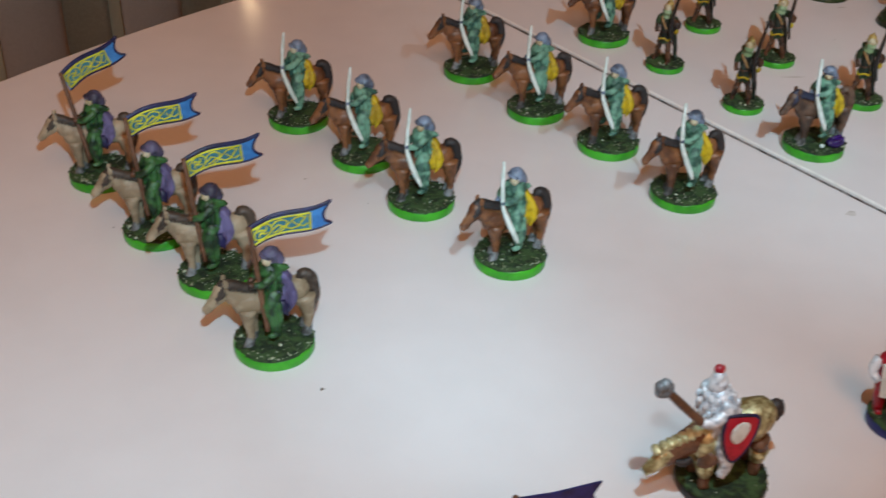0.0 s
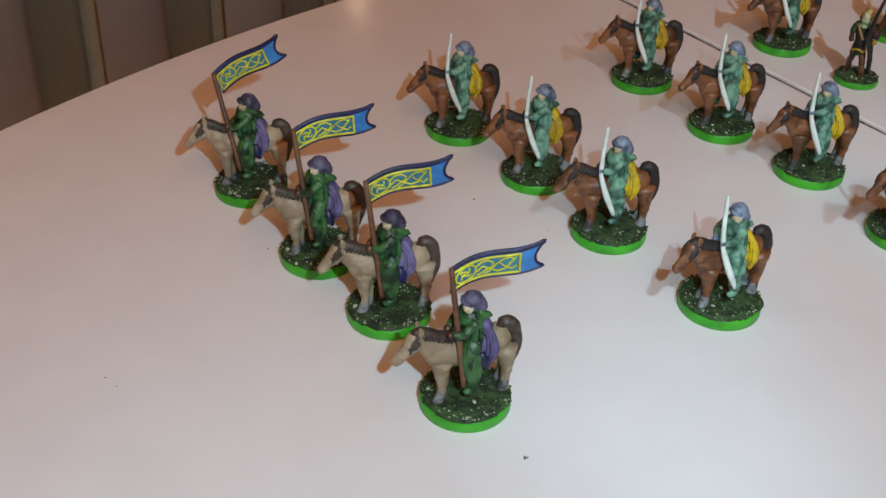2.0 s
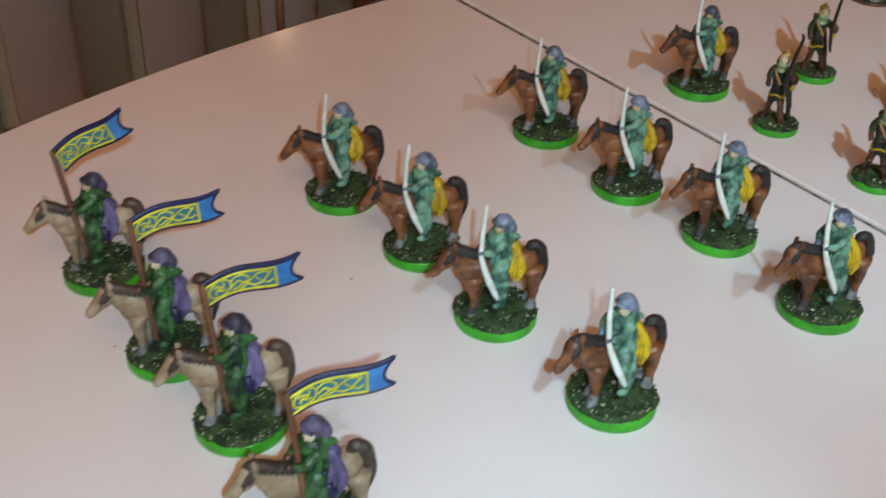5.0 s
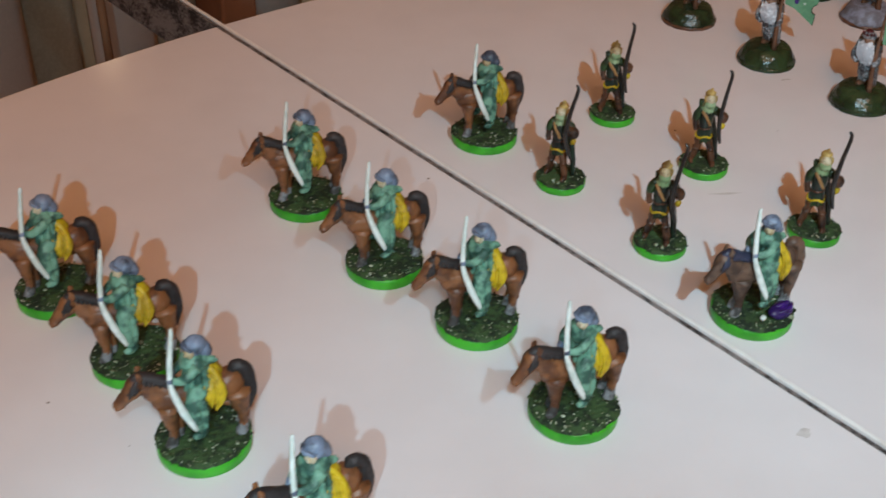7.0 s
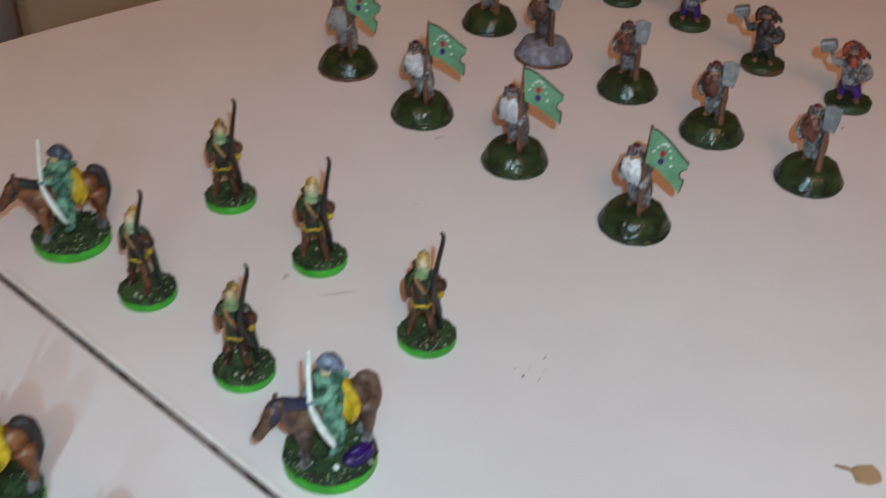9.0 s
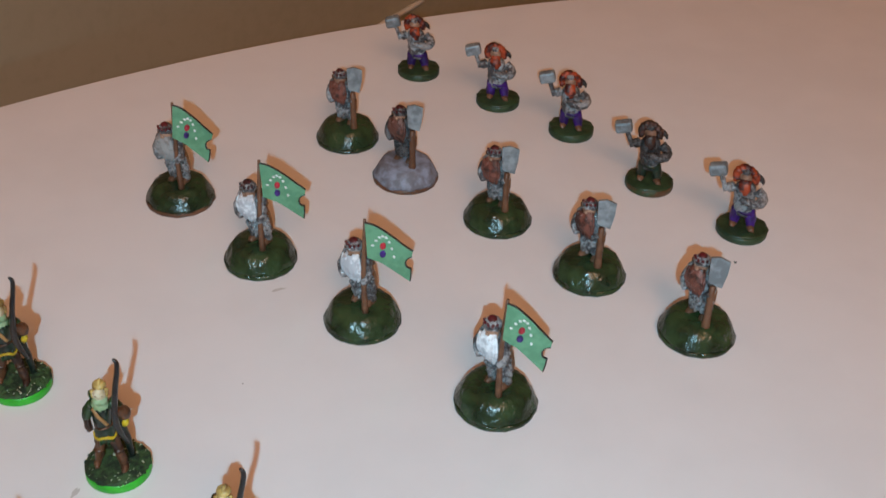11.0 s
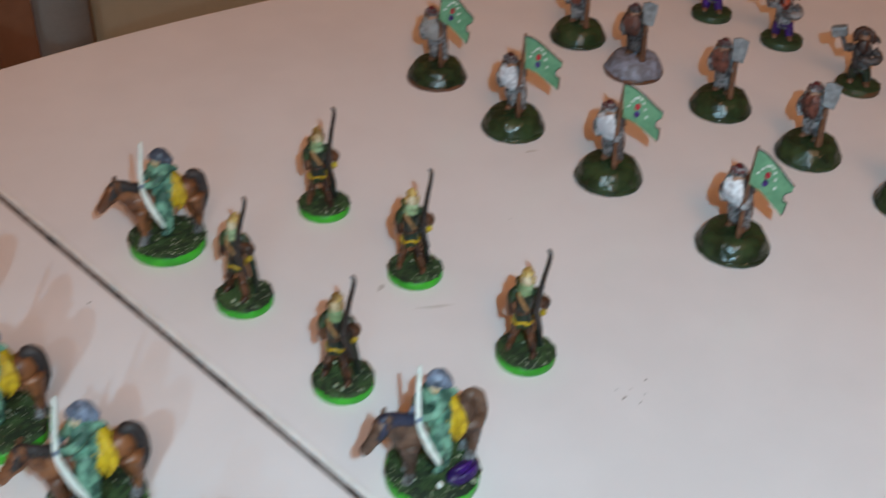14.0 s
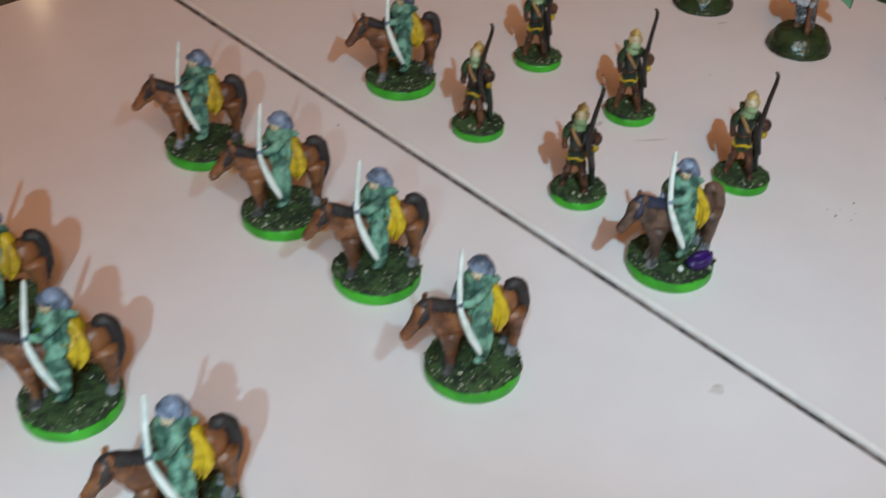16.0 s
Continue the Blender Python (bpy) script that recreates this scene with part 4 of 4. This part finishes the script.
def dwarf_flag(owner, tip, swing=0):
    top = [(-0.4, 0.3), (1.8, -0.7), (5.0, -3.8), (8.0, -7.4), (10.2, -9.9)]
    notch = [(9.8, -11.5), (8.6, -11.9), (7.9, -12.9), (8.0, -14.3), (9.0, -15.0)]
    outline = [*top, *notch, (8.7, -17.0), (8.2, -18.9), (5.0, -15.4), (2.0, -12.2), (-1.4, -9.9)]
    sheet = Sculpt().plate(outline, 0.45, Matrix.Identity(4), JADE).done("banner", owner, label="jade green notched banner")
    sheet.location, sheet.rotation_euler, sheet.scale = Vector(tip) * MM, (0, radians(-swing), 0), (0.9, 1.0, 0.93)
    for run in (top, notch, outline[9:12]):
        Sculpt().tube([(x, 0, z) for x, z in run], 0.28, BLACK, 6).done("edge", sheet, label="black edge")
    for a in range(8):     # white dots on a bent line, round a red and a violet mark
        u = a / 7
        Sculpt().blob((0.5 + 2.0 * math.sin(2.2 * u) + 3.2 * u, -0.3, -6.4 + 3.2 * math.sin(3.1 * u) - 4.4 * u * u), (0.5, 0.12, 0.36), WHITE, (0, 20 + 60 * u, 0), 7, 4).done("dot", sheet, label="white painted dot")
    Sculpt().blob((3.0, -0.3, -7.0), (0.8, 0.14, 1.1), RED, (0, 15, 0), 9, 5).done("mark", sheet, label="red painted mark")
    Sculpt().blob((2.6, -0.3, -9.4), (0.85, 0.14, 1.1), VIOLET, (0, 10, 0), 9, 5).done("mark", sheet, label="violet painted mark")


def flag_dwarf(seed, hair, rim, label, out=0.0, swing=0):
    owner = thing("dwarf_miniature", label, "toy soldier", "dwarf banner bearers")
    hill_base(owner, seed, HILL, rim)
    s = Sculpt()
    stout_body(s, 6.4, hair)
    s.tube([(3.2, -0.5, 18.0), (3.9, -2.2, 15.6), (2.8, -3.6, 14.6)], [1.2, 1.1, 0.8], SILVER, 9)
    s.tube([(-3.2, -0.5, 18.0), (-4.1, -1.9, 15.6), (-2.6, -3.0, 14.2)], [1.2, 1.1, 0.8], SILVER, 9)
    s.turn(-32, 0.92).move((1.9, 0.2, 0), (-0.17, 0.02))
    s.done("figure", owner, 0.24, "painted bearded figure in silver mail")
    Sculpt().tube([(0.6, -4.3, 5.6), (0.2 + out * 0.4, -3.6, 16), (0.5 + out, -2.7, 31.6)], [0.85, 0.6, 0.35], SHAFT, 8).done("staff", owner, label="brown staff")
    dwarf_flag(owner, (0.9 + out, -3.6, 31.0), swing)
    return owner


def axe_dwarf(seed, hair, paint, rim, label, body=SILVER):
    owner = thing("dwarf_miniature", label, "toy soldier", "dwarf axemen")
    hill_base(owner, seed, paint, rim, "domed round base")
    s = Sculpt()
    stout_body(s, 6.4, hair, body)
    s.tube([(3.2, -0.5, 18.0), (4.2, -1.6, 16.2), (4.0, -3.2, 15.4)], [1.2, 1.1, 0.85], body, 9)
    s.tube([(-3.2, -0.5, 18.0), (-4.2, -1.5, 15.6), (-2.6, -2.8, 13.6)], [1.2, 1.1, 0.8], body, 9)
    s.turn(-28, 0.94).move((1.0, 0.2, 0), (-0.13, 0.02), 0.96)
    s.done("figure", owner, 0.24, "painted bearded figure in silver mail")
    axe = Sculpt().tube([(1.9, -4.2, 5.8), (1.8, -4.1, 10), (1.6, -3.9, 17.8)], [1.1, 0.85, 0.7], SHAFT, 8).done("axe", owner, label="brown axe shaft")
    blade = [(0.1, 24.9), (2.2, 25.2), (4.6, 24.2), (4.4, 21.0), (3.6, 17.4), (1.9, 18.0), (0.3, 18.8)]
    Sculpt().plate([(x, z - 19) for x, z in blade], 0.9, pose(0, -3.6, 19, -8, 0, 10), STEEL).done("blade", axe, label="broad steel blade")
    return owner


def hammer_dwarf(seed, base_paint, label, hair=ORANGE, skirt=VIOLET, far=0.0, mail=SILVER):
    owner = thing("dwarf_miniature", label, "toy soldier", "dwarf hammerers")
    round_base(owner, 6.93, 1.9, seed, base_paint, DISC, 0, "flat dark green disc base")
    s, z = Sculpt(), 2.5
    for x, y in ((-2.4, -0.3), (2.3, -1.2)):
        s.tube([(x, y + 1.0, z + 0.2), (x, y - 0.4, z + 0.4), (x * 1.15, y - 2.3, z + 0.2)], [1.0, 1.15, 0.7], BOOT, 9)
        s.tube([(x, y, z + 0.4), (x * 0.9, y * 0.6, z + 2.4), (x * 0.6, 0, z + 5)], [1.2, 1.5, 1.8], skirt, 9)
    s.tube([(0, 0, z + 3.4), (0, 0, z + 5.0), (0, 0, z + 8), (0, 0, z + 11.5), (0, 0, z + 13)], [2.6, 2.9, 2.9, 3.0, 1.8], mail, 13, 0.82)
    s.tube([(0.2, 0, z + 4.2), (0.2, 0, z + 5.2)], [2.9, 2.9], skirt, 13, 0.84)
    s.tube([(3.2, 0, z + 11.4), (4.9, -1.2, z + 9.6), (3.4, -3.2, z + 8.8), (0.4, -3.6, z + 9.4), (-0.8, -3.4, z + 9.8)], [1.5, 1.45, 1.3, 1.15, 0.8], mail, 9)
    s.tube([(-2.8, 0, z + 11.4), (-4.0, -1.0, z + 11.0), (-4.6, -1.6, z + 12.4)], [1.4, 1.2, 0.95], mail, 9)
    s.blob((0, -0.6, z + 15.2), (1.8, 1.8, 2.0), RUDDY)
    s.blob((0, -1.2, z + 16.8), (1.2, 1.2, 0.9), mail)
    for i in range(9):
        a = radians(-20 + i * 27.5)
        x, h = math.cos(a), math.sin(a)
        s.tube([(1.5 * x, 0.2, z + 15.6 + 1.6 * h), (2.5 * x, -0.5, z + 15.4 + 2.3 * h), (3.0 * x, -1.0, z + 14.2 + 2.2 * h)], [0.9, 1.1, 0.5], hair, 8)
    s.tube([(0, -1.6, z + 14.6), (0, -2.8, z + 12.8), (0.2, -3.0, z + 10.8)], [1.5, 1.8, 0.6], hair, 9, 0.6)
    s.tube([(2.4, 0.2, z + 15.5), (4.0, 0.2, z + 14.6), (4.6, 0, z + 13.4)], [1.0, 0.9, 0.3], MANE, 8)
    s.move((0.2, 0, 0), (-0.11, 0), 1.0)
    s.done("figure", owner, 0.22, "painted bearded figure with wild hair")
    hammer = Sculpt().tube([(-6.2, -2.0, z + 10.6), (-7.2 - far * 0.4, -1.6, z + 13.2), (-8.4 - far, -1.2, z + 16.0)], 0.7, mail, 8).done("hammer", owner, label="silver war hammer")
    bm = bmesh.new()
    bmesh.ops.create_cube(bm, size=1)
    bmesh.ops.scale(bm, vec=(4.8 * MM, 3.2 * MM, 3.4 * MM), verts=bm.verts)
    bmesh.ops.bevel(bm, geom=bm.edges[:], offset=0.7 * MM, segments=2, affect="EDGES", profile=0.5)
    mesh = bpy.data.meshes.new("hammer_head")
    bm.to_mesh(mesh)
    bm.free()
    mesh.materials.append(STEEL)
    ob = new("hammer_head", mesh)
    ob.parent, ob.matrix_basis = hammer, pose((-8.8 - far) * MM, -1.1 * MM, (z + 16.2) * MM, 0, -16, 0)
    return owner


FLAG_LABEL = "painted white-bearded dwarf carrying a jade banner"
first = flag_dwarf(1.5, BEARD, HILL, FLAG_LABEL, swing=9)
first.matrix_basis = pose(0.2567, 0.4395, 0, 0, 0, -8)
flag_dwarf(2.4, BEARD, HILL, FLAG_LABEL, 0.3, 3).matrix_basis = pose(0.2817, 0.4063, 0, 0, 0, -17)
flag_dwarf(3.6, BEARD, HILL, FLAG_LABEL, 0.6, 8).matrix_basis = pose(0.2343, 0.4681, 0, 0, 0, -2)
flag_dwarf(6.1, GREYBEARD, HILLRIM, "painted grey-bearded dwarf with jade banner, rusty-rimmed base").matrix_basis = pose(0.2146, 0.4997, 0, 0, 0, 2)

AXE_LABEL = "painted red-bearded dwarf with axe on green dome"
axeman = axe_dwarf(2.2, REDBEARD, HILL, HILL, AXE_LABEL)
axeman.matrix_basis = pose(0.2645, 0.5264, 0, 0, 0, -7)
for x, y, a in ((0.2992, 0.4770, -16), (0.3168, 0.4490, -22), (0.3356, 0.4223, -29)):
    copy_thing(axeman, pose(x, y, 0, 0, 0, a))
axe_dwarf(8.2, DARKBEARD, GREYHILL, HILLRIM, "half-painted dark dwarf with axe on grey dome", DARKMAIL).matrix_basis = pose(0.2781, 0.5022, 0, 0, 0, -11)

HAMMER_LABEL = "painted orange-haired dwarf raising a hammer"
hammerer = hammer_dwarf(1.1, DISC, HAMMER_LABEL)
hammerer.matrix_basis = pose(0.2938, 0.5666, 0, 0, 0, -11)
for x, y, a in ((0.3153, 0.5427, -16), (0.3334, 0.5211, -20)):
    copy_thing(hammerer, pose(x, y, 0, 0, 0, a))
hammer_dwarf(2.6, DISC, HAMMER_LABEL, far=0.4).matrix_basis = pose(0.3646, 0.4621, 0, 0, 0, -30)
hammer_dwarf(3.3, BROWNDISC, "dark unfinished dwarf raising a hammer, brown-edged base", DARKBEARD, TUNIC, 0.6, DARKMAIL).matrix_basis = pose(0.3472, 0.4884, 0, 0, 0, -24)


# ---- the knights in front ----
def knight():
    owner = thing("mounted_miniature", "painted armoured knight on a gold-barded galloping horse", "toy soldier")
    round_base(owner, 9.4, 2.2, 11.0, BLACK, TURF, 60, "dark edged round base")
    s = Sculpt()
    s.tube([(-7.0, 0, 12.6), (-3, 0, 12.6), (2, 0, 12.8), (5.6, 0, 13.6), (8.2, 0, 13.6)], [2.6, 3.8, 3.7, 3.7, 1.8], BOOT, 14, 0.95)
    s.tube([(2.0, 0, 13.4), (4.6, 0, 14.2), (7.0, 0, 14.4), (8.6, 0, 13.6)], [4.0, 4.3, 3.7, 1.8], GOLD, 14, 0.98)
    s.tube([(-4.0, 0, 12.4), (-6.6, 0, 11.6), (-8.4, 0, 10.6)], [4.2, 4.0, 2.6], GOLD, 13, 0.95)
    s.tube([(-5.0, 0, 13.2), (-9.0, -0.4, 13.0), (-13.0, -0.8, 11.6), (-15.4, -1.0, 10.4)], [3.4, 2.9, 2.3, 1.8], BOOT, 12, 0.8)
    s.tube([(-14.0, -0.9, 11.8), (-17.0, -1.1, 9.8), (-19.2, -1.2, 8.6)], [2.1, 1.7, 1.05], GOLD, 11, 0.8)
    s.tube([(-13.2, -2.4, 10.6), (-11.6, -3.0, 10.2), (-10.0, -2.9, 10.8)], [0.6, 0.8, 0.5], MANE, 8)
    for i in range(9):     # overlapping gold scales along the crest
        s.blob((-5.6 - i * 1.45, -0.9 - i * 0.06, 15.9 - i * 0.30), (0.95, 1.5, 1.0), GOLD, (0, 24, 0), 9, 6)
    for x, y, fore in ((-5.0, -2.6, -1.6), (-4.4, 2.4, -2.4), (5.4, -2.3, 0.8), (5.8, 2.2, 1.2)):
        s.tube([(x, y, 11), (x + fore, y, 8.0), (x + fore * 0.6, y, 5.2), (x + fore * 0.5, y, 2.6)], [2.3, 1.7, 1.1, 1.2], BOOT, 9)
        s.tube([(x + fore, y, 8.6), (x + fore * 0.7, y * 1.05, 5.8)], [2.0, 1.4], GOLD, 9)
    s.tube([(8.2, 0, 15.6), (10.0, 0, 16.2), (10.8, 0, 14.8), (10.6, 0, 12.4)], [1.1, 1.4, 1.2, 0.5], MANE, 9)
    saddle = len(s.bm.verts)
    # the rider: a tall helmet over a long coat of bright scales
    s.tube([(-1.0, 0, 12.6), (-1.4, 0, 16.0), (-2.0, 0, 19.4), (-2.8, 0, 22.0), (-3.2, 0, 23.4)], [3.6, 3.4, 3.6, 2.8, 1.5], PLATE, 14, 1.15)
    for row in range(6):
        for q in range(13):
            a = q * 0.483 + row * 0.24
            r = 3.75 - 0.1 * abs(row - 3) - (0.9 if row == 5 else 0)
            s.blob((-1.3 - 0.28 * row + r * math.cos(a), 1.15 * r * math.sin(a), 14.4 + row * 1.5), (0.62, 0.62, 0.85), PLATE, n=6, rows=4)
    for y in (-1, 1):
        s.tube([(-1, 2.8 * y, 15), (-2.2, 4.3 * y, 12), (-1.2, 4.6 * y, 8), (-2.2, 4.6 * y, 5.6)], [1.9, 1.7, 1.4, 1.0], PLATE, 9)
        s.blob((-2.4, 3.5 * y, 20.6), (1.9, 1.7, 1.7), PLATE)
    s.tube([(-2.6, -3.6, 20.4), (-5.6, -4.4, 19.0), (-8.2, -4.0, 19.4)], [1.5, 1.2, 0.9], PLATE, 9)
    s.blob((-3.2, 0, 24.2), (1.9, 1.8, 1.9), PLATE)
    s.tube([(-3.2, 0, 24.6), (-3.3, 0, 26.2), (-3.4, 0, 27.2)], [1.7, 1.3, 0.6], PLATE, 12)
    s.blob((-3.4, 0, 27.5), (1.1, 0.9, 0.7), RED, n=9, rows=6)
    for v in list(s.bm.verts)[saddle:]:
        v.co.x -= 1.8
        v.co.z += 0.6
    s.move((0, 0, 0), (0, 0), 1.1)
    s.done("figure", owner, 0.18, "painted knight in bright scale armour")
    mace = Sculpt().tube([(-9.4, -4.0, 21.4), (-14.4, -3.0, 26.8), (-18.4, -2.2, 31.4)], [0.8, 0.9, 0.8], SHAFT, 8).done("mace", owner, label="brown hafted mace")
    head = Sculpt()
    for k in range(5):
        head.blob((-18.4 + 0.9 * math.cos(k * 1.257), -2.2, 31.2 + 0.9 * math.sin(k * 1.257)), (1.25, 1.3, 1.25), STEEL, n=8, rows=5)
    head.done("mace_head", mace, 0.15, "blue-grey steel head")
    plan = [(-3.2, 4.6), (0, 5.0), (3.2, 4.6), (3.2, 0.5), (2.0, -3.4), (0, -5.8), (-2.0, -3.4), (-3.2, 0.5)]
    shield = Sculpt().plate(plan, 0.7, pose(-2.6, -5.9, 18.0, -6, 6, -12), RED).done("shield", owner, label="red and white shield")
    Sculpt().blob((-2.4, -6.35, 19.2), (2.3, 0.25, 2.8), WHITE, n=11, rows=6).done("device", shield, label="white device")
    Sculpt().tube([pose(-2.6, -6.0, 18.0, -6, 6, -12) @ Vector((x, 0, z)) for x, z in (*plan, plan[0])], 0.38, NAVY, 6).done("shield_edge", shield, label="navy edge")
    return owner


knight().matrix_basis = pose(0.1474, 0.1858, 0, 0, 0, 22)


def footman(label):
    owner = thing("footman_miniature", label, "toy soldier")
    round_base(owner, 6.8, 2.4, 13.0, BLUEBASE, TURF, 30, "blue edged round base")
    s = Sculpt()
    for x in (-1.5, 1.5):
        s.tube([(x, -1.6, 3.2), (x, 0, 3.4), (x, 0, 8), (x * 0.8, 0, 11)], [0.7, 1.1, 1.3, 1.6], RED, 9)
    s.tube([(0, 0, 9), (0, 0, 13), (0, 0, 17), (0, 0, 18.6)], [2.7, 2.5, 2.7, 1.3], RED, 12, 0.85)
    s.plate([(-2.2, 17), (2.2, 17), (1.9, 8.5), (-1.9, 8.5)], 0.6, pose(0, -2.3, 0), WHITE)
    s.tube([(-2.6, 0, 17), (-3.8, -1, 14), (-2.6, -2.6, 12.6)], [1.2, 1.1, 0.8], PLATE, 9)
    s.tube([(2.6, 0, 17), (3.8, -1, 14), (2.6, -2.6, 12.6)], [1.2, 1.1, 0.8], PLATE, 9)
    s.blob((0, -0.3, 20.4), (1.6, 1.6, 1.9), SKIN)
    s.blob((0, 0.1, 21.4), (1.9, 1.9, 1.7), PLATE)
    s.blob((0, 0.1, 23), (0.8, 0.8, 0.6), RED)
    s.move((-3.0, 0, 0), (-0.10, 0))
    s.done("figure", owner, 0.2, "painted red and white footman")
    return owner


footman("painted red and white footman on a blue-edged base").matrix_basis = pose(0.1892, 0.2061, 0, 0, 0, -10)

bearer = footman("painted footman with a deep blue banner")
Sculpt().tube([(3.0, -2.8, 2.6), (3.0, -2.8, 20), (3.0, -2.6, 35.6)], 0.5, SHAFT, 8).done("staff", bearer, label="brown staff")
Sculpt().plate([(0, 0), (6, 0.8), (13.5, 2.8), (12.4, 0.2), (13.2, -2.6), (6, -5.0), (0, -5.6)], 0.4, pose(3.2, -2.6, 35.2), BLUEBASE).done("banner", bearer, label="deep blue banner")
bearer.matrix_basis = pose(0.1000, 0.1455, 0, 0, 0, 8)

# ---- crumbs, smudges and a scrap on the table ----
rng = random.Random(5)
crumbs = ((0.0626, 0.2087, 0.9), (0.0454, 0.3019, 0.6), (-0.0022, 0.2718, 0.5), (-0.0247, 0.2208, 0.45), (-0.0215, 0.2186, 0.35), (-0.0422, 0.2664, 0.35),
          (0.2480, 0.3587, 0.55), (0.2420, 0.3533, 0.7), (0.1240, 0.3922, 0.6), (0.3571, 0.4486, 0.8), (0.1963, 0.4208, 0.6), (0.2440, 0.3560, 0.4),
          (0.0649, 0.2897, 0.35), (0.2452, 0.3518, 0.45), (0.2408, 0.3560, 0.4), (0.2470, 0.3545, 0.35), (-0.0285, 0.2215, 0.3), (0.2268, 0.4216, 0.4), (0.2142, 0.2927, 0.6), (0.2090, 0.2995, 0.4))
for x, y, r in crumbs:
    r *= 0.62
    s = Sculpt().blob((0, 0, r * 0.4), (r, r * 0.6, r * 0.45), CRUMB, (0, 0, rng.random() * 180), 7, 4).blob((r * 0.8, r * 0.3, r * 0.3), (r * 0.5, r * 0.4, r * 0.35), CRUMB, n=6, rows=3)
    ob = s.done("crumb", None, 0.15)
    ob.location = (x, y, 0)
    tagged(ob, "tiny dark crumb lying on the white table", "crumb", "crumbs on the table")
smudges = ((0.2016, 0.2950, 1.6, 1.1, 20), (0.2376, 0.4549, 1.6, 0.6, 10), (0.2043, 0.3864, 4.2, 0.4, 5), (0.1920, 0.3944, 1.4, 0.5, 60))
for x, y, a, b, turn in smudges:
    s = Sculpt()
    edge = [(a * math.cos(t) * (1 + 0.3 * math.sin(3 * t + x * 90)), b * math.sin(t) * (1 + 0.3 * math.cos(2 * t + x * 50))) for t in (k * 0.2618 for k in range(24))]
    s.ring_mesh([[Vector((p, q, z)) for p, q in edge] for z in (-0.3, 0.03)], STAIN, smooth=False)
    ob = s.done("smudge")
    ob.matrix_basis = pose(x, y, 0.00002, 0, 0, turn)
    tagged(ob, "faint grey-brown smudge on the white table", "smudge", "smudges on the table")
scrap = Sculpt()
scrap.plate([(-2.6, -2.2), (-1.2, -2.6), (1.8, -2.2), (2.8, -0.6), (2.2, 1.6), (-0.6, 2.2), (-2.8, 1.2)], 0.8, pose(0, 0, 0.45, 90, 0, 0), CARD)
scrap.tube([(-2.2, 1.4, 0.5), (-4.2, 2.4, 0.9), (-5.6, 3.2, 0.7)], [0.45, 0.4, 0.25], CARD, 7)
scrap = scrap.done("card_scrap", None, 0.2)
scrap.location = (0.3048, 0.3165, 0)
tagged(scrap, "small torn brown card scrap on the table", "scrap")
